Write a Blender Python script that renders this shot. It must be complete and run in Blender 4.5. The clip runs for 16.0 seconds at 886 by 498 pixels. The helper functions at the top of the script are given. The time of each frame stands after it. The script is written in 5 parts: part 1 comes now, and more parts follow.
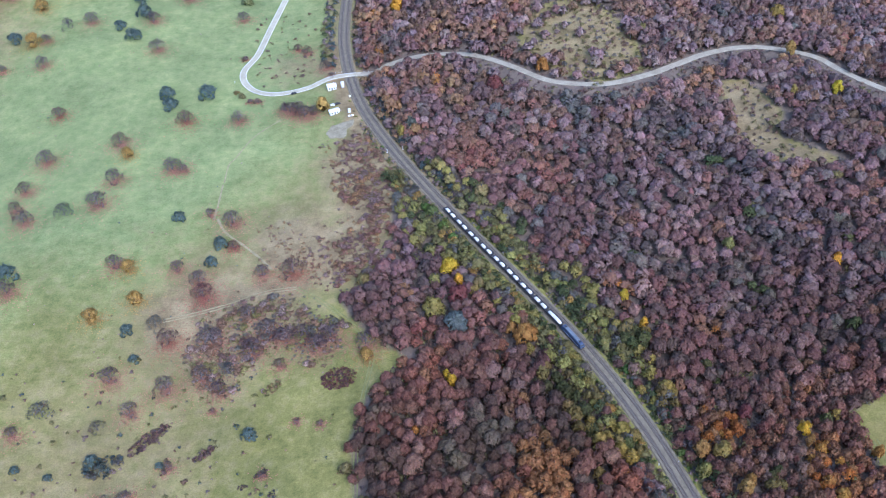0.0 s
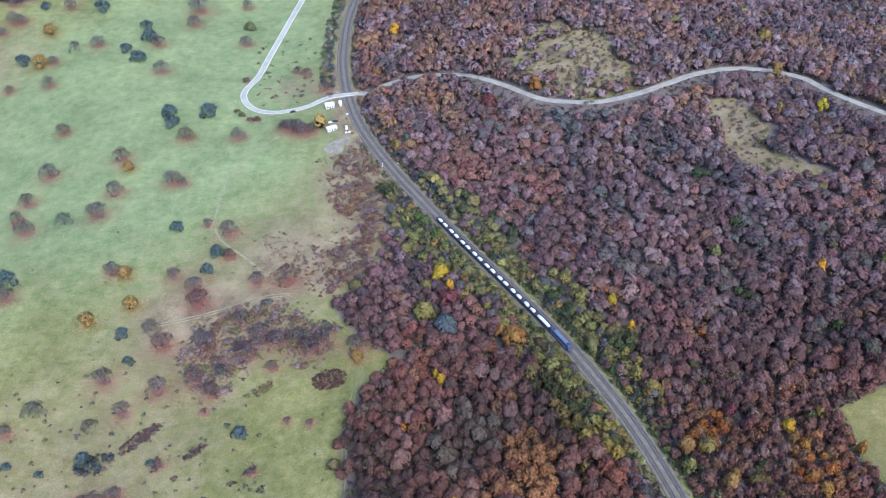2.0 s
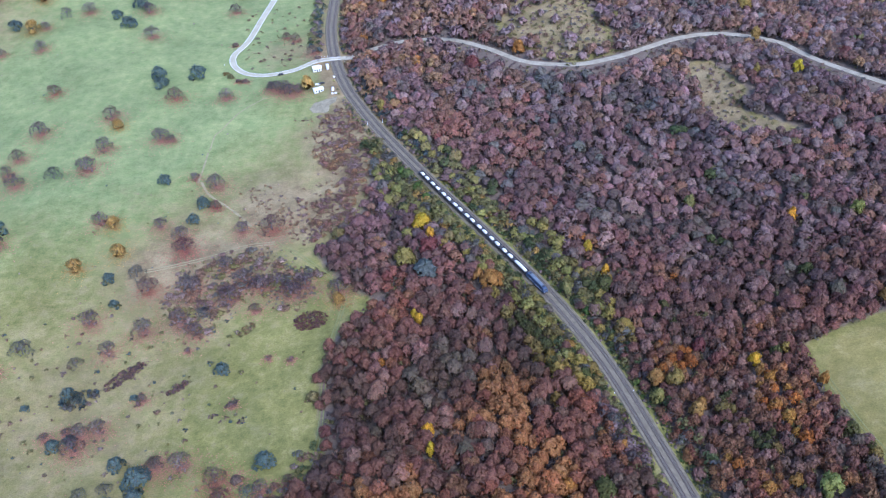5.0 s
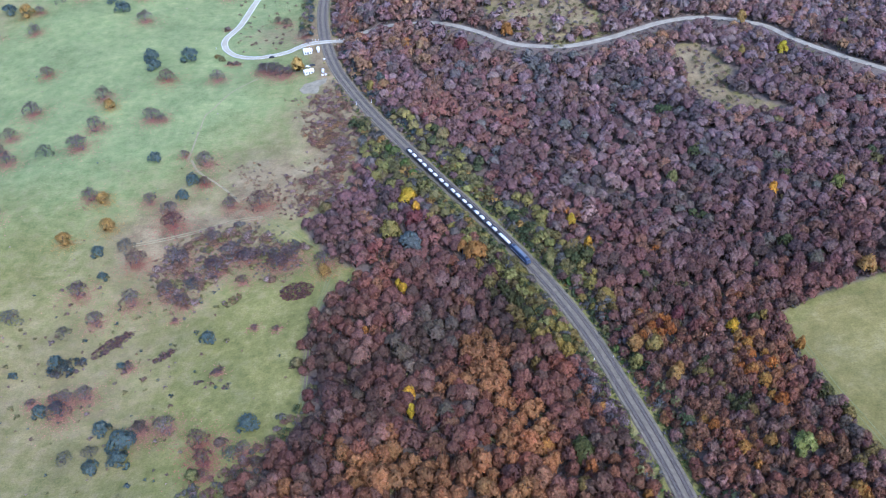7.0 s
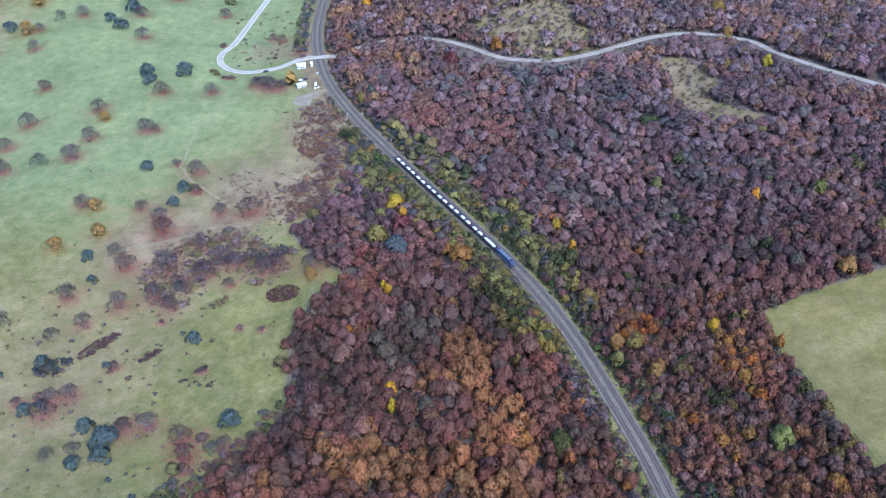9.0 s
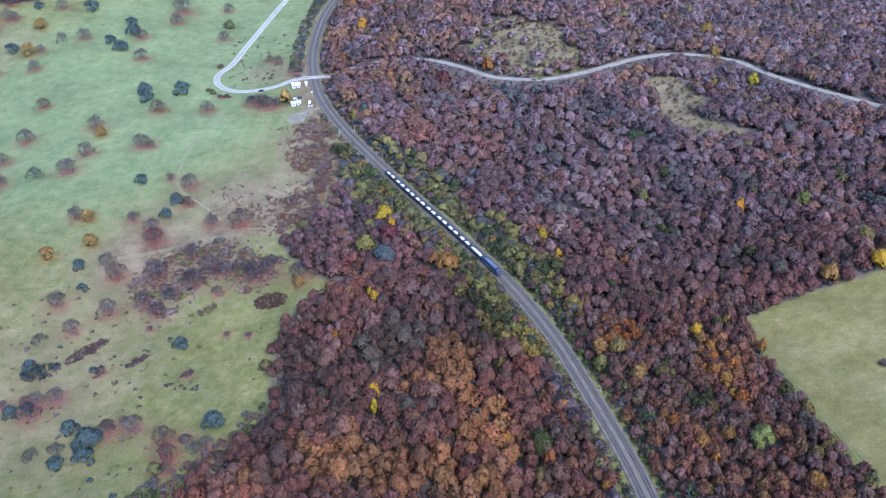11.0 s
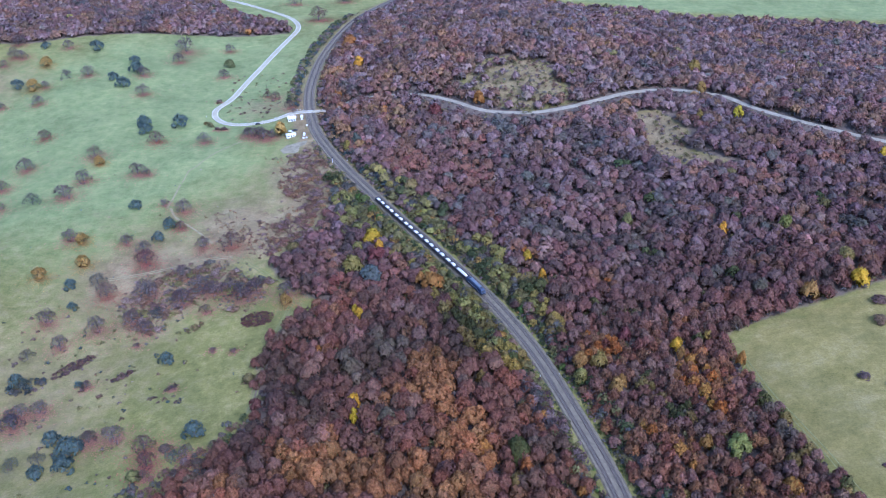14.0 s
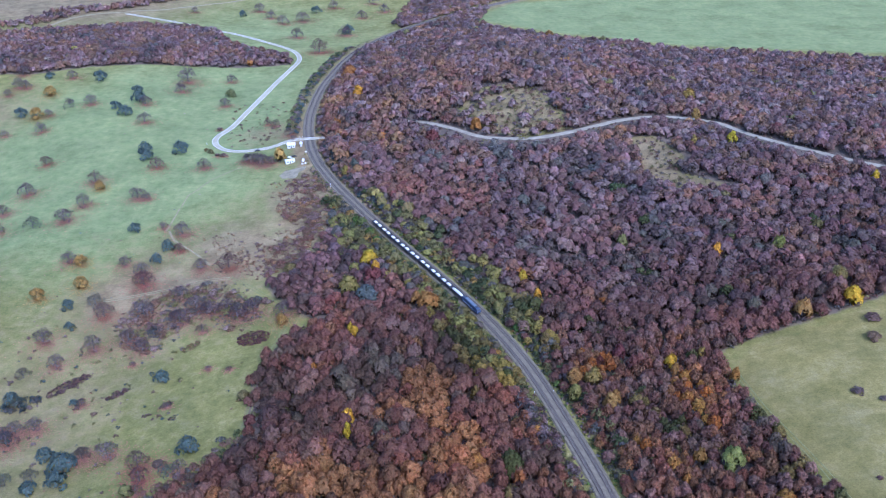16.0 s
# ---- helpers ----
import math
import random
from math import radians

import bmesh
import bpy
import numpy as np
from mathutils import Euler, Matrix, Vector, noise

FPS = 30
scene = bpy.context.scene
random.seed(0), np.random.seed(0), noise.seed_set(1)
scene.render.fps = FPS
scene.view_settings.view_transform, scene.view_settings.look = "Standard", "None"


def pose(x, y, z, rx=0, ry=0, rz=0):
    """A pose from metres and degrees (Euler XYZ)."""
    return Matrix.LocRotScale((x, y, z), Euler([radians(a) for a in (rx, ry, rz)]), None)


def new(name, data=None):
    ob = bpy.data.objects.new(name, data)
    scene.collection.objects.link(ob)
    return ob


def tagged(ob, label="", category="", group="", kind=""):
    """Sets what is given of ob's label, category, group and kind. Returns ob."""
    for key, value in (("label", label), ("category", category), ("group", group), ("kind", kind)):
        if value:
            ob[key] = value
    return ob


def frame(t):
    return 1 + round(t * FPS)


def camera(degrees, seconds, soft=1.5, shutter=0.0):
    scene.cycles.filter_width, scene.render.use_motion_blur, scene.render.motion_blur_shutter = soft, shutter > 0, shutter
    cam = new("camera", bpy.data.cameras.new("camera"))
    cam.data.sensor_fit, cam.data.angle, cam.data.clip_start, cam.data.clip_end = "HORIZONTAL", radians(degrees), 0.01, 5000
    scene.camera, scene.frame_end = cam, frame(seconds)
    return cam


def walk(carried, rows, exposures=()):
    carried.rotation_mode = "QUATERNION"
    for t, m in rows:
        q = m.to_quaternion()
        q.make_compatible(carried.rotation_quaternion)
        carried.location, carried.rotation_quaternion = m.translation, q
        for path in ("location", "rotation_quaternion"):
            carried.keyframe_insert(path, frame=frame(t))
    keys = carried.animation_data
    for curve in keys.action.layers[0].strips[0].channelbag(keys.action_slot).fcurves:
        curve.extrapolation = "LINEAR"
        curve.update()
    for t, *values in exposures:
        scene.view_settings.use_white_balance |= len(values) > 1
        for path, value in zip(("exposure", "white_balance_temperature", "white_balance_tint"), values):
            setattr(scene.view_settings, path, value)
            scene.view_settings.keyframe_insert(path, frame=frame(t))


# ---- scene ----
# A slow descending flight over an autumn valley with a railway, a level crossing and woods.

# ---------------------------------------------------------------- camera
cam = camera(54.78, 16.0, soft=1.1)
PATH = [
    (0, pose(-0.00, -0.00, 360.00, 47.696, 0, 0.000) @ pose(0, 0, 0, 0, 0, -1.051)),
    (0.5, pose(1.51, -5.77, 356.90, 48.695, 0, 0.084) @ pose(0, 0, 0, 0, 0, -0.993)),
    (1, pose(3.32, -11.48, 353.71, 49.690, 0, 0.181) @ pose(0, 0, 0, 0, 0, -0.934)),
    (1.5, pose(5.23, -17.24, 350.49, 50.541, 0, 0.233) @ pose(0, 0, 0, 0, 0, -0.877)),
    (2, pose(6.99, -22.85, 347.29, 50.806, 0, 0.243) @ pose(0, 0, 0, 0, 0, -0.802)),
    (2.5, pose(8.50, -28.32, 344.22, 50.833, 0, 0.210) @ pose(0, 0, 0, 0, 0, -0.712)),
    (3, pose(9.90, -33.49, 341.24, 50.835, 0, 0.148) @ pose(0, 0, 0, 0, 0, -0.593)),
    (3.5, pose(11.36, -38.63, 338.28, 50.849, 0, 0.079) @ pose(0, 0, 0, 0, 0, -0.497)),
    (4, pose(13.01, -43.54, 335.23, 50.860, 0, 0.023) @ pose(0, 0, 0, 0, 0, -0.387)),
    (6.5, pose(22.68, -65.23, 321.24, 50.884, 0, -0.177) @ pose(0, 0, 0, 0, 0, -0.012)),
    (7, pose(25.08, -69.20, 318.27, 51.169, 0, -0.156) @ pose(0, 0, 0, 0, 0, 0.038)),
    (7.5, pose(27.63, -73.03, 315.33, 51.625, 0, -0.119) @ pose(0, 0, 0, 0, 0, 0.083)),
    (8, pose(30.29, -76.68, 312.41, 52.189, 0, -0.050) @ pose(0, 0, 0, 0, 0, 0.111)),
    (8.5, pose(32.82, -80.33, 309.54, 52.805, 0, 0.018) @ pose(0, 0, 0, 0, 0, 0.130)),
    (9, pose(35.26, -83.95, 306.75, 53.432, 0, 0.066) @ pose(0, 0, 0, 0, 0, 0.169)),
    (11.5, pose(47.60, -100.73, 292.52, 56.580, 0, 0.427) @ pose(0, 0, 0, 0, 0, 0.261)),
    (12, pose(49.90, -103.84, 289.84, 57.215, 0, 0.500) @ pose(0, 0, 0, 0, 0, 0.290)),
    (12.5, pose(52.16, -106.90, 287.11, 57.861, 0, 0.586) @ pose(0, 0, 0, 0, 0, 0.312)),
    (13, pose(54.19, -109.77, 284.48, 58.504, 0, 0.676) @ pose(0, 0, 0, 0, 0, 0.311)),
    (13.5, pose(56.12, -112.23, 281.89, 59.156, 0, 0.762) @ pose(0, 0, 0, 0, 0, 0.331)),
    (14, pose(57.74, -114.52, 279.51, 59.790, 0, 0.833) @ pose(0, 0, 0, 0, 0, 0.363)),
    (14.5, pose(59.05, -116.60, 277.25, 60.429, 0, 0.886) @ pose(0, 0, 0, 0, 0, 0.363)),
    (15, pose(60.19, -118.65, 275.03, 61.089, 0, 0.988) @ pose(0, 0, 0, 0, 0, 0.340)),
    (15.5, pose(61.10, -120.67, 272.99, 61.726, 0, 1.001) @ pose(0, 0, 0, 0, 0, 0.364)),
    (16, pose(61.65, -122.91, 271.13, 62.372, 0, 0.983) @ pose(0, 0, 0, 0, 0, 0.368)),
]
walk(cam, PATH, [(0.0, 1.60, 5120, 16.5), (4.0, 1.60, 5060, 17.5), (9.0, 1.58, 4890, 19), (16.0, 1.46, 4730, 22)])

# ---------------------------------------------------------------- light: a bright overcast autumn day
world = bpy.data.worlds.new("overcast_sky")
scene.world = world
world.use_nodes = True
sky = world.node_tree.nodes.new("ShaderNodeTexSky")
sky.sky_type = "NISHITA"
sky.sun_disc = False
sky.sun_elevation = radians(48)
sky.sun_rotation = radians(150)
sky.air_density = 1.0
sky.dust_density = 1.5
backdrop_light = world.node_tree.nodes["Background"]
backdrop_light.inputs["Strength"].default_value = 0.122
world.node_tree.links.new(sky.outputs[0], backdrop_light.inputs["Color"])
sun = new("sun", bpy.data.lights.new("sun", "SUN"))
sun.data.energy = 1.0
sun.data.angle = radians(25)
sun.data.color = (1.0, 0.96, 0.92)
sun.rotation_euler = (radians(42), 0, radians(30))

# ---------------------------------------------------------------- the lie of the land
HILLS = [[-2.0, -9.6, -4.1, 11.7, -14.0, 16.4, 9.1],
         [-3.3, -14.9, -25.1, 17.9, -14.0, 21.3, 8.3],
         [-11.4, 4.5, -13.1, 0.2, -4.7, 0.2, 7.7],
         [-26.7, -3.8, 1.0, -2.7, 8.4, 6.3, 27.1],
         [-14.5, 9.8, -8.5, 3.4, 13.5, -1.0, 15.3],
         [-4.8, 5.1, -17.4, 15.1, 23.3, 0.6, 1.8],
         [0.3, 9.2, 3.6, -3.9, 1.2, -0.9, -0.2],
         [-1.2, -5.9, -7.3, -1.6, -0.4, -0.8, -0.2]]
HILL_X = np.arange(-420, 421, 140.0)
HILL_Y = np.arange(60, 1041, 140.0)
RAIL = [(175, -4400), (150, -300), (143, 40), (138, 110), (130.8, 160), (117.4, 210), (101.5, 260), (78.7, 310), (49.6, 360), 
    (18.6, 410),
        (-10.8, 460), (-37.8, 510), (-59.6, 560), (-73.2, 610), (-81.2, 660), (-84.0, 710), (-84.0, 760),
        (-80.0, 810), (-74.0, 860), (-64.0, 910), (-46, 960), (-20, 1015), (20, 1080), (90, 1170), (240, 1330), (2500, 4400)]
ROAD_WEST = [(-63.9, 607.9), (-76.9, 605.7), (-90.2, 602.2), (-109.4, 593.9), (-129.4, 590.7), (-144.1, 594.5), (-154.2, 602.9), 
    (-161, 614.8), (-162.9, 630.6), (-155.3, 655.6), (-150.2, 698.9), (-144.2, 744.7), (-137.4, 793.6), (-130.6, 839), (-127.4, 869.3), (-130.5, 892.6), (-139.2, 915.7), (-152.6, 935.4), (-173.6, 956.9), (-204.1, 985.4), (-241.7, 1017.7), (-271.3, 1033.4)]
ROAD_EAST = [(-65.5, 607.7), (-53.6, 606.8), (-40, 610.6), (-17.2, 613.2), (5.5, 608.1), (27.7, 599.1), (52.9, 579.6), (80.6, 554.9), 
    (108.5, 545.2), (128.9, 544), (154.6, 550.6), (177.3, 560.9), (200.8, 572.4), (228.1, 579.5), (252.7, 576.2), (277.3, 561.4), (289.7, 538.7), (303.3, 516.8), (327.2, 487.1)]
WEST_FOREST = [(-84, 158), (-56, 176.9), (-41.8, 204.1), (-48.7, 242), (-50.7, 269.1), (-42.5, 295), (-20, 314), (-45.5, 339), (-65, 366.7), 
    (-47.8, 381.6), (-32.8, 411.1), (-35.8, 447.3), (-26.3, 456.3), (-7, 433.6), (36.8, 371.5), (85.7, 282.5), (99.9, 234.2), (117.6, 155.4), (121.3, 130.5), (121, 124), (-40, 132), (-72, 145)]
FIELD = [(199.1, 256.6), (211.6, 262.2), (244.3, 273.1), (277, 282.2), (301.5, 292.1), (394.5, 332), (664.8, 321.4), (464.9, 138.1), 
    (227.6, 120.6), (219.2, 142.9), (212, 175.4), (206.9, 202.9), (202.3, 228.3)]
SCRUB = [(-71.6, 519.1), (-53.8, 525.2), (-27.2, 461.8), (-36.7, 452.8), (-33.7, 416.3), (-48.9, 386.6), (-66.3, 371.6), (-86.2, 395.6), 
    (-106.9, 398.3), (-118.7, 428.8), (-94.7, 433.8), (-61.7, 413.6), (-58.8, 444.4), (-76.8, 472.8), (-83.2, 506.4)]
SCRUB_BAND = [(-157, 337), (-150, 362), (-132, 367), (-116, 374), (-89, 373), (-78, 359), (-61, 343), (-62, 333), (-71, 318), (-82, 319), (-84, 329), (-101, 336), 
    (-112, 321), (-119, 318), (-121, 302), (-130, 302), (-142, 314)]
CLEARING = [(58.7, 633.2), (84.9, 653.9), (125.9, 656.2), (150.6, 604.2), (152.7, 555.9), (119.4, 546.2), (88.4, 562.3), (67.1, 586.5)]
GLADE = [(201.1, 537.2), (221.3, 537.6), (236.0, 497.2), (226.7, 472.3), (257.6, 445.1), (253.4, 437.7), (221.8, 448.8), (200.3, 467.5)]
WEST_WOODS = [(-576.1, 974), (-472, 1006), (-372.2, 1044.5), (-270.3, 1038.8), (-222.1, 936.5), (-143.5, 892.2), (-133.7, 856.6), 
    (-204.5, 835.9), (-333.2, 833.5), (-415.6, 811.5), (-492.5, 810.5)]
FAR_FOREST_EDGE = [(-26.8, 970), (-13.2, 1110.4), (51.1, 1121.9), (90.5, 1059.2), (194, 947.6), (262, 932.8), (325.6, 906.4), (395.3, 912.4), 
    (566.3, 886.7)]
TRACK_FIELD = [(-174, 363), (-152, 367.5), (-132, 372.5), (-112, 379.5), (-92, 380.5)]
TRACK_EDGE = [(-92, 380.5), (-76, 368.5), (-60, 352.5), (-48, 338), (-41.5, 326), (-42.5, 311), (-45.5, 291), (-47, 260), (-45.6, 229), (-46, 205)]
FOOTPATH = [(-155, 484), (-154.7, 503), (-151, 510), (-142.5, 531.5), (-134.5, 542.5), (-122, 554)]
FIELD_WAY = [(206, 240), (208, 224), (211, 203), (215.6, 185), (221, 163), (224, 146), (229, 126)]
BARE_STRIP = [(-156, 447), (-155.3, 463), (-155.5, 482)]
DIRT_TRACK = [(-153.5, 447.5), (-146, 434.5), (-131.5, 421), (-121, 410.5), (-110, 398)]
GRAVEL = [(-86.9, 529.6), (-82.5, 540.4), (-65.7, 544.8), (-64.5, 538), (-69.5, 532.7), (-70.2, 522.8), (-82.5, 523.8)]
FAR_FIELD = [(75.4, 1106.6), (136.4, 1207.6), (791.8, 1401.8), (808.5, 1040.2), (584.3, 925.4), (337.6, 956.1), (201.2, 1009.3)]
HEDGE = [(-640, 1000), (-575, 1014), (-523, 1051), (-495, 1118), (-448, 1146), (-405, 1195), (-330, 1290)]
PLATEAU_PATH = [(-560, 960), (-505, 1012), (-471, 1099), (-368, 1156), (-281, 1216), (-180, 1290)]
MEADOW_blue = [(-285.3, 703.9, 11.9), (-268.7, 685.6, 15.6), (-276.1, 745.5, 12.4), (-266.2, 721.2, 17.5), (-213.5, 578, 14), 
    (-219, 594, 14), (-186, 591.8, 15.3), (-378.1, 693.4, 14.5), (-179.5, 447.9, 11), (-329, 781.5, 17), (-389, 792.9, 11.5), 
    (-285.2, 404.7, 15.2), (-194, 354.6, 9.4), (-146.6, 421, 11.5), (-150.1, 405.8, 10), (-185.2, 333.7, 6.9), (-106.2, 274.8, 10.4), 
    (-154.3, 262.9, 6.2), (-192.3, 266.9, 10.4), (-234.2, 264.4, 6.2), (-215, 259.6, 6.2), (-150.5, 217, 11), (-136, 205, 17), (-135, 194.5, 12), (-149, 193.4, 10), 
    (-182.3, 235.6, 8.3), (-70.3, 205.8, 12.4), (-87.8, 1035.1, 16.8), (-148.7, 1149.4, 16.6), (-251.1, 1122.7, 13.1)]
MEADOW_purple = [(-258.2, 715.9, 13.4), (-298.4, 526.4, 15.5), (-237.5, 495.9, 13.8), (-195.8, 502.5, 13.9), (-187.7, 500, 7.5), 
    (-243.3, 471, 15.5), (-294.5, 460.9, 14.4), (-159.1, 452, 7), (-233.1, 755.1, 13.9), (-177.2, 717, 12.1), (-188.3, 793.1, 11.5), 
    (-417, 749.5, 9.7), (-281.6, 392.1, 13.7), (-215.3, 410.5, 11.4), (-172.6, 404.1, 10), (-115.6, 394.3, 11.1), (-197, 322.1, 13.5), 
    (-113.6, 334.4, 13.6), (-129.6, 308.9, 11), (-96.2, 342.2, 12.6), (-84.5, 342, 13.7)]
MEADOW_purple_far = [(-67, 339.3, 12.5), (-75.5, 333.2, 13.5), (-45.7, 330, 13.3), (-243.3, 287.2, 8.6), 
    (-96.3, 250.2, 5), (-149.9, 262.5, 6.2), (-131.5, 296, 4.3), 
    (-81.4, 282.1, 4.2), (-68.2, 278.5, 4.1), (-179.7, 232.4, 12.3), (-116.2, 562.4, 12.6), (-104.2, 554.8, 14.1), (-86.7, 605.3, 6.6), 
    (-153.3, 1006.5, 18), (-91.8, 1024.7, 18.2), (-79.3, 1123.1, 16.3), (-70.4, 1204.6, 17.3), (-49.6, 1160.1, 16.7)]
MEADOW_mauve = [(-243.5, 667.3, 14), (-156.2, 557.6, 12.5), (-314.7, 716.4, 13.4), (-349.4, 692.6, 9.2), (-341.7, 656.2, 12.7), 
    (-142.4, 443.4, 13.9), (-233.5, 784.2, 22.8), (-426.6, 808.1, 14.6), (-415.4, 772.9, 15.5), (-405.5, 769, 12.7), (-364.6, 794.2, 12.9), 
    (-377.8, 654, 8.9), (-156.5, 393.1, 12.3), (-139.8, 344.4, 17.3), (-106.3, 348, 13.9), (-120.3, 361.6, 11.8), (-141.9, 319.6, 12.3), 
    (-162, 313.4, 13.3), (-179.7, 299.1, 10.9), (-178.6, 241.4, 10.5), (-70.6, 191.1, 9.2), (-116.6, 214.7, 11.8), (-168.9, 243.6, 10.5), 
    (-209.8, 1120.7, 16.3), (-187.7, 1089.6, 17.6), (-162.7, 1107.7, 19.4), (-233.8, 1157.5, 18.4), (-127.9, 1181.6, 17), (-325.3, 1139.7, 11.6)]
MEADOW_rust = [(-197.9, 559.5, 13.7), (-305.4, 582.5, 11.8), (-95.6, 393.6, 15.9), (-167.3, 346.7, 13.9), (-95.1, 200.4, 13.2), 
    (-120.8, 657.6, 7.9), (-109.8, 917.2, 25)]
MEADOW_gold = [(-369.4, 746, 13.8), (-360.7, 689.8, 14.4), (-234.3, 522.7, 9.9), (-205.3, 406.4, 10.1), (-194.7, 379.7, 10.9), 
    (-220.1, 367.1, 10.8), (-45.1, 321.1, 8.8)]
MEADOW_grey = [(-334, 710, 13.3), (-265.4, 463.6, 14.4), (-177.2, 358.9, 11.8), (-126.1, 320.6, 11.1), (-230.3, 299.5, 14.2), 
    (-195.5, 288.7, 9.7), (-185.6, 261.9, 11.3), (-152.1, 202.8, 9.7), (-165, 200.4, 9.6), (-76.3, 188.3, 9.2)]
MEADOW_brown = [(-243.7, 538.4, 14.5), (-305, 495.1, 12.9), (-305.5, 475.7, 10.5), (-95.7, 322, 7.8), (-129.9, 214.7, 9.8), 
    (-144.8, 580.9, 5.7), (-150.7, 582.2, 4.9), (-165.2, 648.3, 6.1), (-112, 650.1, 9.5), (-93.3, 621.4, 10.1)]
MEADOW_olive = [(-178, 746.7, 11), (-51.6, 246, 7.8), (-92.7, 178.5, 7.2), (-163.6, 595.2, 5.8), (-158.3, 588.5, 6.5)]
MEADOW_red = [(-138.1, 419.6, 8.9), (-151.4, 379.9, 14.5), (-89.4, 187.4, 11)]
FOREST_yellow = [(3.6, 379, 11.8), (9.2, 367.9, 6.2), (103.8, 345.3, 5.9), (111.3, 323.9, 5.1), (225.3, 355.3, 7.4), (174.2, 246.4, 6.9), 
    (274.6, 509.3, 8.7), (-36.2, 690.6, 12.3), (0.6, 296.9, 4.3), (4.5, 292.5, 4.3), (5.2, 258.9, 3.5), (9.2, 210.9, 6.7), (11, 200.3, 5.5), 
    (279.6, 285, 10), (3.4, 293, 5.3), (348.1, 424.9, 6.2)]
FOREST_red = [(8.9, 356.5, 12.8), (40.5, 552.8, 12.7), (149.9, 260.3, 6.9), (155.2, 248.9, 6.6)]
FOREST_lime = [(-6.2, 348.2, 12.7), (123.2, 229.6, 7.6), (170.3, 376.9, 8.1), (87.5, 310.8, 8.1), (281.2, 308.9, 9.8), (184.6, 169.4, 11), 
    (262.5, 353.6, 8.5)]
FOREST_grey = [(6.4, 334.6, 15)]
FOREST_orange = [(45.1, 320.5, 14), (77.1, 567.2, 11.1), (-54.2, 774.3, 17), (174.5, 952.3, 12.8), (202, 229.2, 5.7), (171.6, 173.5, 6.1), 
    (91.2, 164.3, 6.5), (142.1, 221.3, 6.2)]
FOREST_gold = [(37.7, 326.3, 6.4), (139.2, 217.6, 7.4), (124.5, 240.7, 8.3), (133.4, 238.4, 8.8), (245.8, 511.1, 5.5), (260.2, 565.3, 8.4), 
    (268, 623.6, 12.6), (251.3, 278.7, 11.2), (175.1, 240.3, 4.7)]
FIELDB_purple = [(253.3, 209.1, 7), (284.4, 268.9, 10.3), (261.8, 201.5, 5.3), (240.1, 152.6, 3.3)]
FIELDB_brown = [(277.9, 251.8, 9.9)]
FOREST_leaf = [(-6.5, 430.6, 9), (0.6, 416.4, 8), (6.4, 406.0, 7), (-11.1, 435.8, 7), (97.3, 296.0, 5.5), (101.0, 298.2, 4.5), 
    (115.9, 242.4, 5), (124.2, 230.1, 5)]



def resample(pts, step):
    """Evenly spaced points along a Catmull-Rom curve through pts."""
    p = np.array(pts, float)
    p = np.vstack([2 * p[0] - p[1], p, 2 * p[-1] - p[-2]])
    fine = []
    for i in range(1, len(p) - 2):
        a, b, c, d = p[i - 1:i + 3]
        n = max(2, int(np.linalg.norm(c - b) / step * 3))
        u = np.linspace(0, 1, n, endpoint=False)[:, None]
        fine.append(0.5 * (2 * b + (c - a) * u + (2 * a - 5 * b + 4 * c - d) * u ** 2 + (3 * b - a - 3 * c + d) * u ** 3))
    fine = np.vstack(fine + [p[-2:-1]])
    s = np.concatenate([[0], np.cumsum(np.linalg.norm(np.diff(fine, axis=0), axis=1))])
    t = np.linspace(0, s[-1], max(2, int(s[-1] / step) + 1))
    return np.stack([np.interp(t, s, fine[:, 0]), np.interp(t, s, fine[:, 1])], 1)


def near_line(x, y, line):
    """Distance from each place to a line of points, and the index of the nearest one."""
    x, y = np.asarray(x, float).ravel(), np.asarray(y, float).ravel()
    dist, index = np.empty(len(x)), np.empty(len(x), int)
    for i in range(0, len(x), 20000):
        d = (x[i:i + 20000, None] - line[None, :, 0]) ** 2 + (y[i:i + 20000, None] - line[None, :, 1]) ** 2
        k = d.argmin(1)
        index[i:i + 20000], dist[i:i + 20000] = k, np.sqrt(d[np.arange(len(k)), k])
    return dist, index


def inside(x, y, poly):
    x, y = np.asarray(x, float), np.asarray(y, float)
    odd = np.zeros(x.shape, bool)
    for (x0, y0), (x1, y1) in zip(poly, poly[1:] + poly[:1]):
        if y0 != y1:
            odd ^= ((y0 > y) != (y1 > y)) & (x < (x1 - x0) * (y - y0) / (y1 - y0) + x0)
    return odd


def ease(a, b, v):
    u = np.clip((v - a) / (b - a), 0, 1)
    return u * u * (3 - 2 * u)


rail_line = resample([p for p in RAIL if -310 < p[1] < 1340], 2.0)
road_west_line = resample(ROAD_WEST + [(-330, 1075), (-420, 1120)], 2.0)
road_east_line = resample(ROAD_EAST + [(360, 455), (420, 420)], 2.0)


def hills(x, y):
    x, y = np.asarray(x, float).ravel(), np.asarray(y, float).ravel()
    z = np.zeros(len(x))
    for row, cy in zip(HILLS, HILL_Y):
        for amount, cx in zip(row, HILL_X):
            z += amount * np.exp(-((x - cx) ** 2 + (y - cy) ** 2) / 28800)
    return z


def road_heights(line):
    d, _ = near_line(line[:, 0], line[:, 1], rail_line)
    return 0.2 + (hills(line[:, 0], line[:, 1]) - 0.2) * ease(6, 34, d)


road_west_z, road_east_z = road_heights(road_west_line), road_heights(road_east_line)


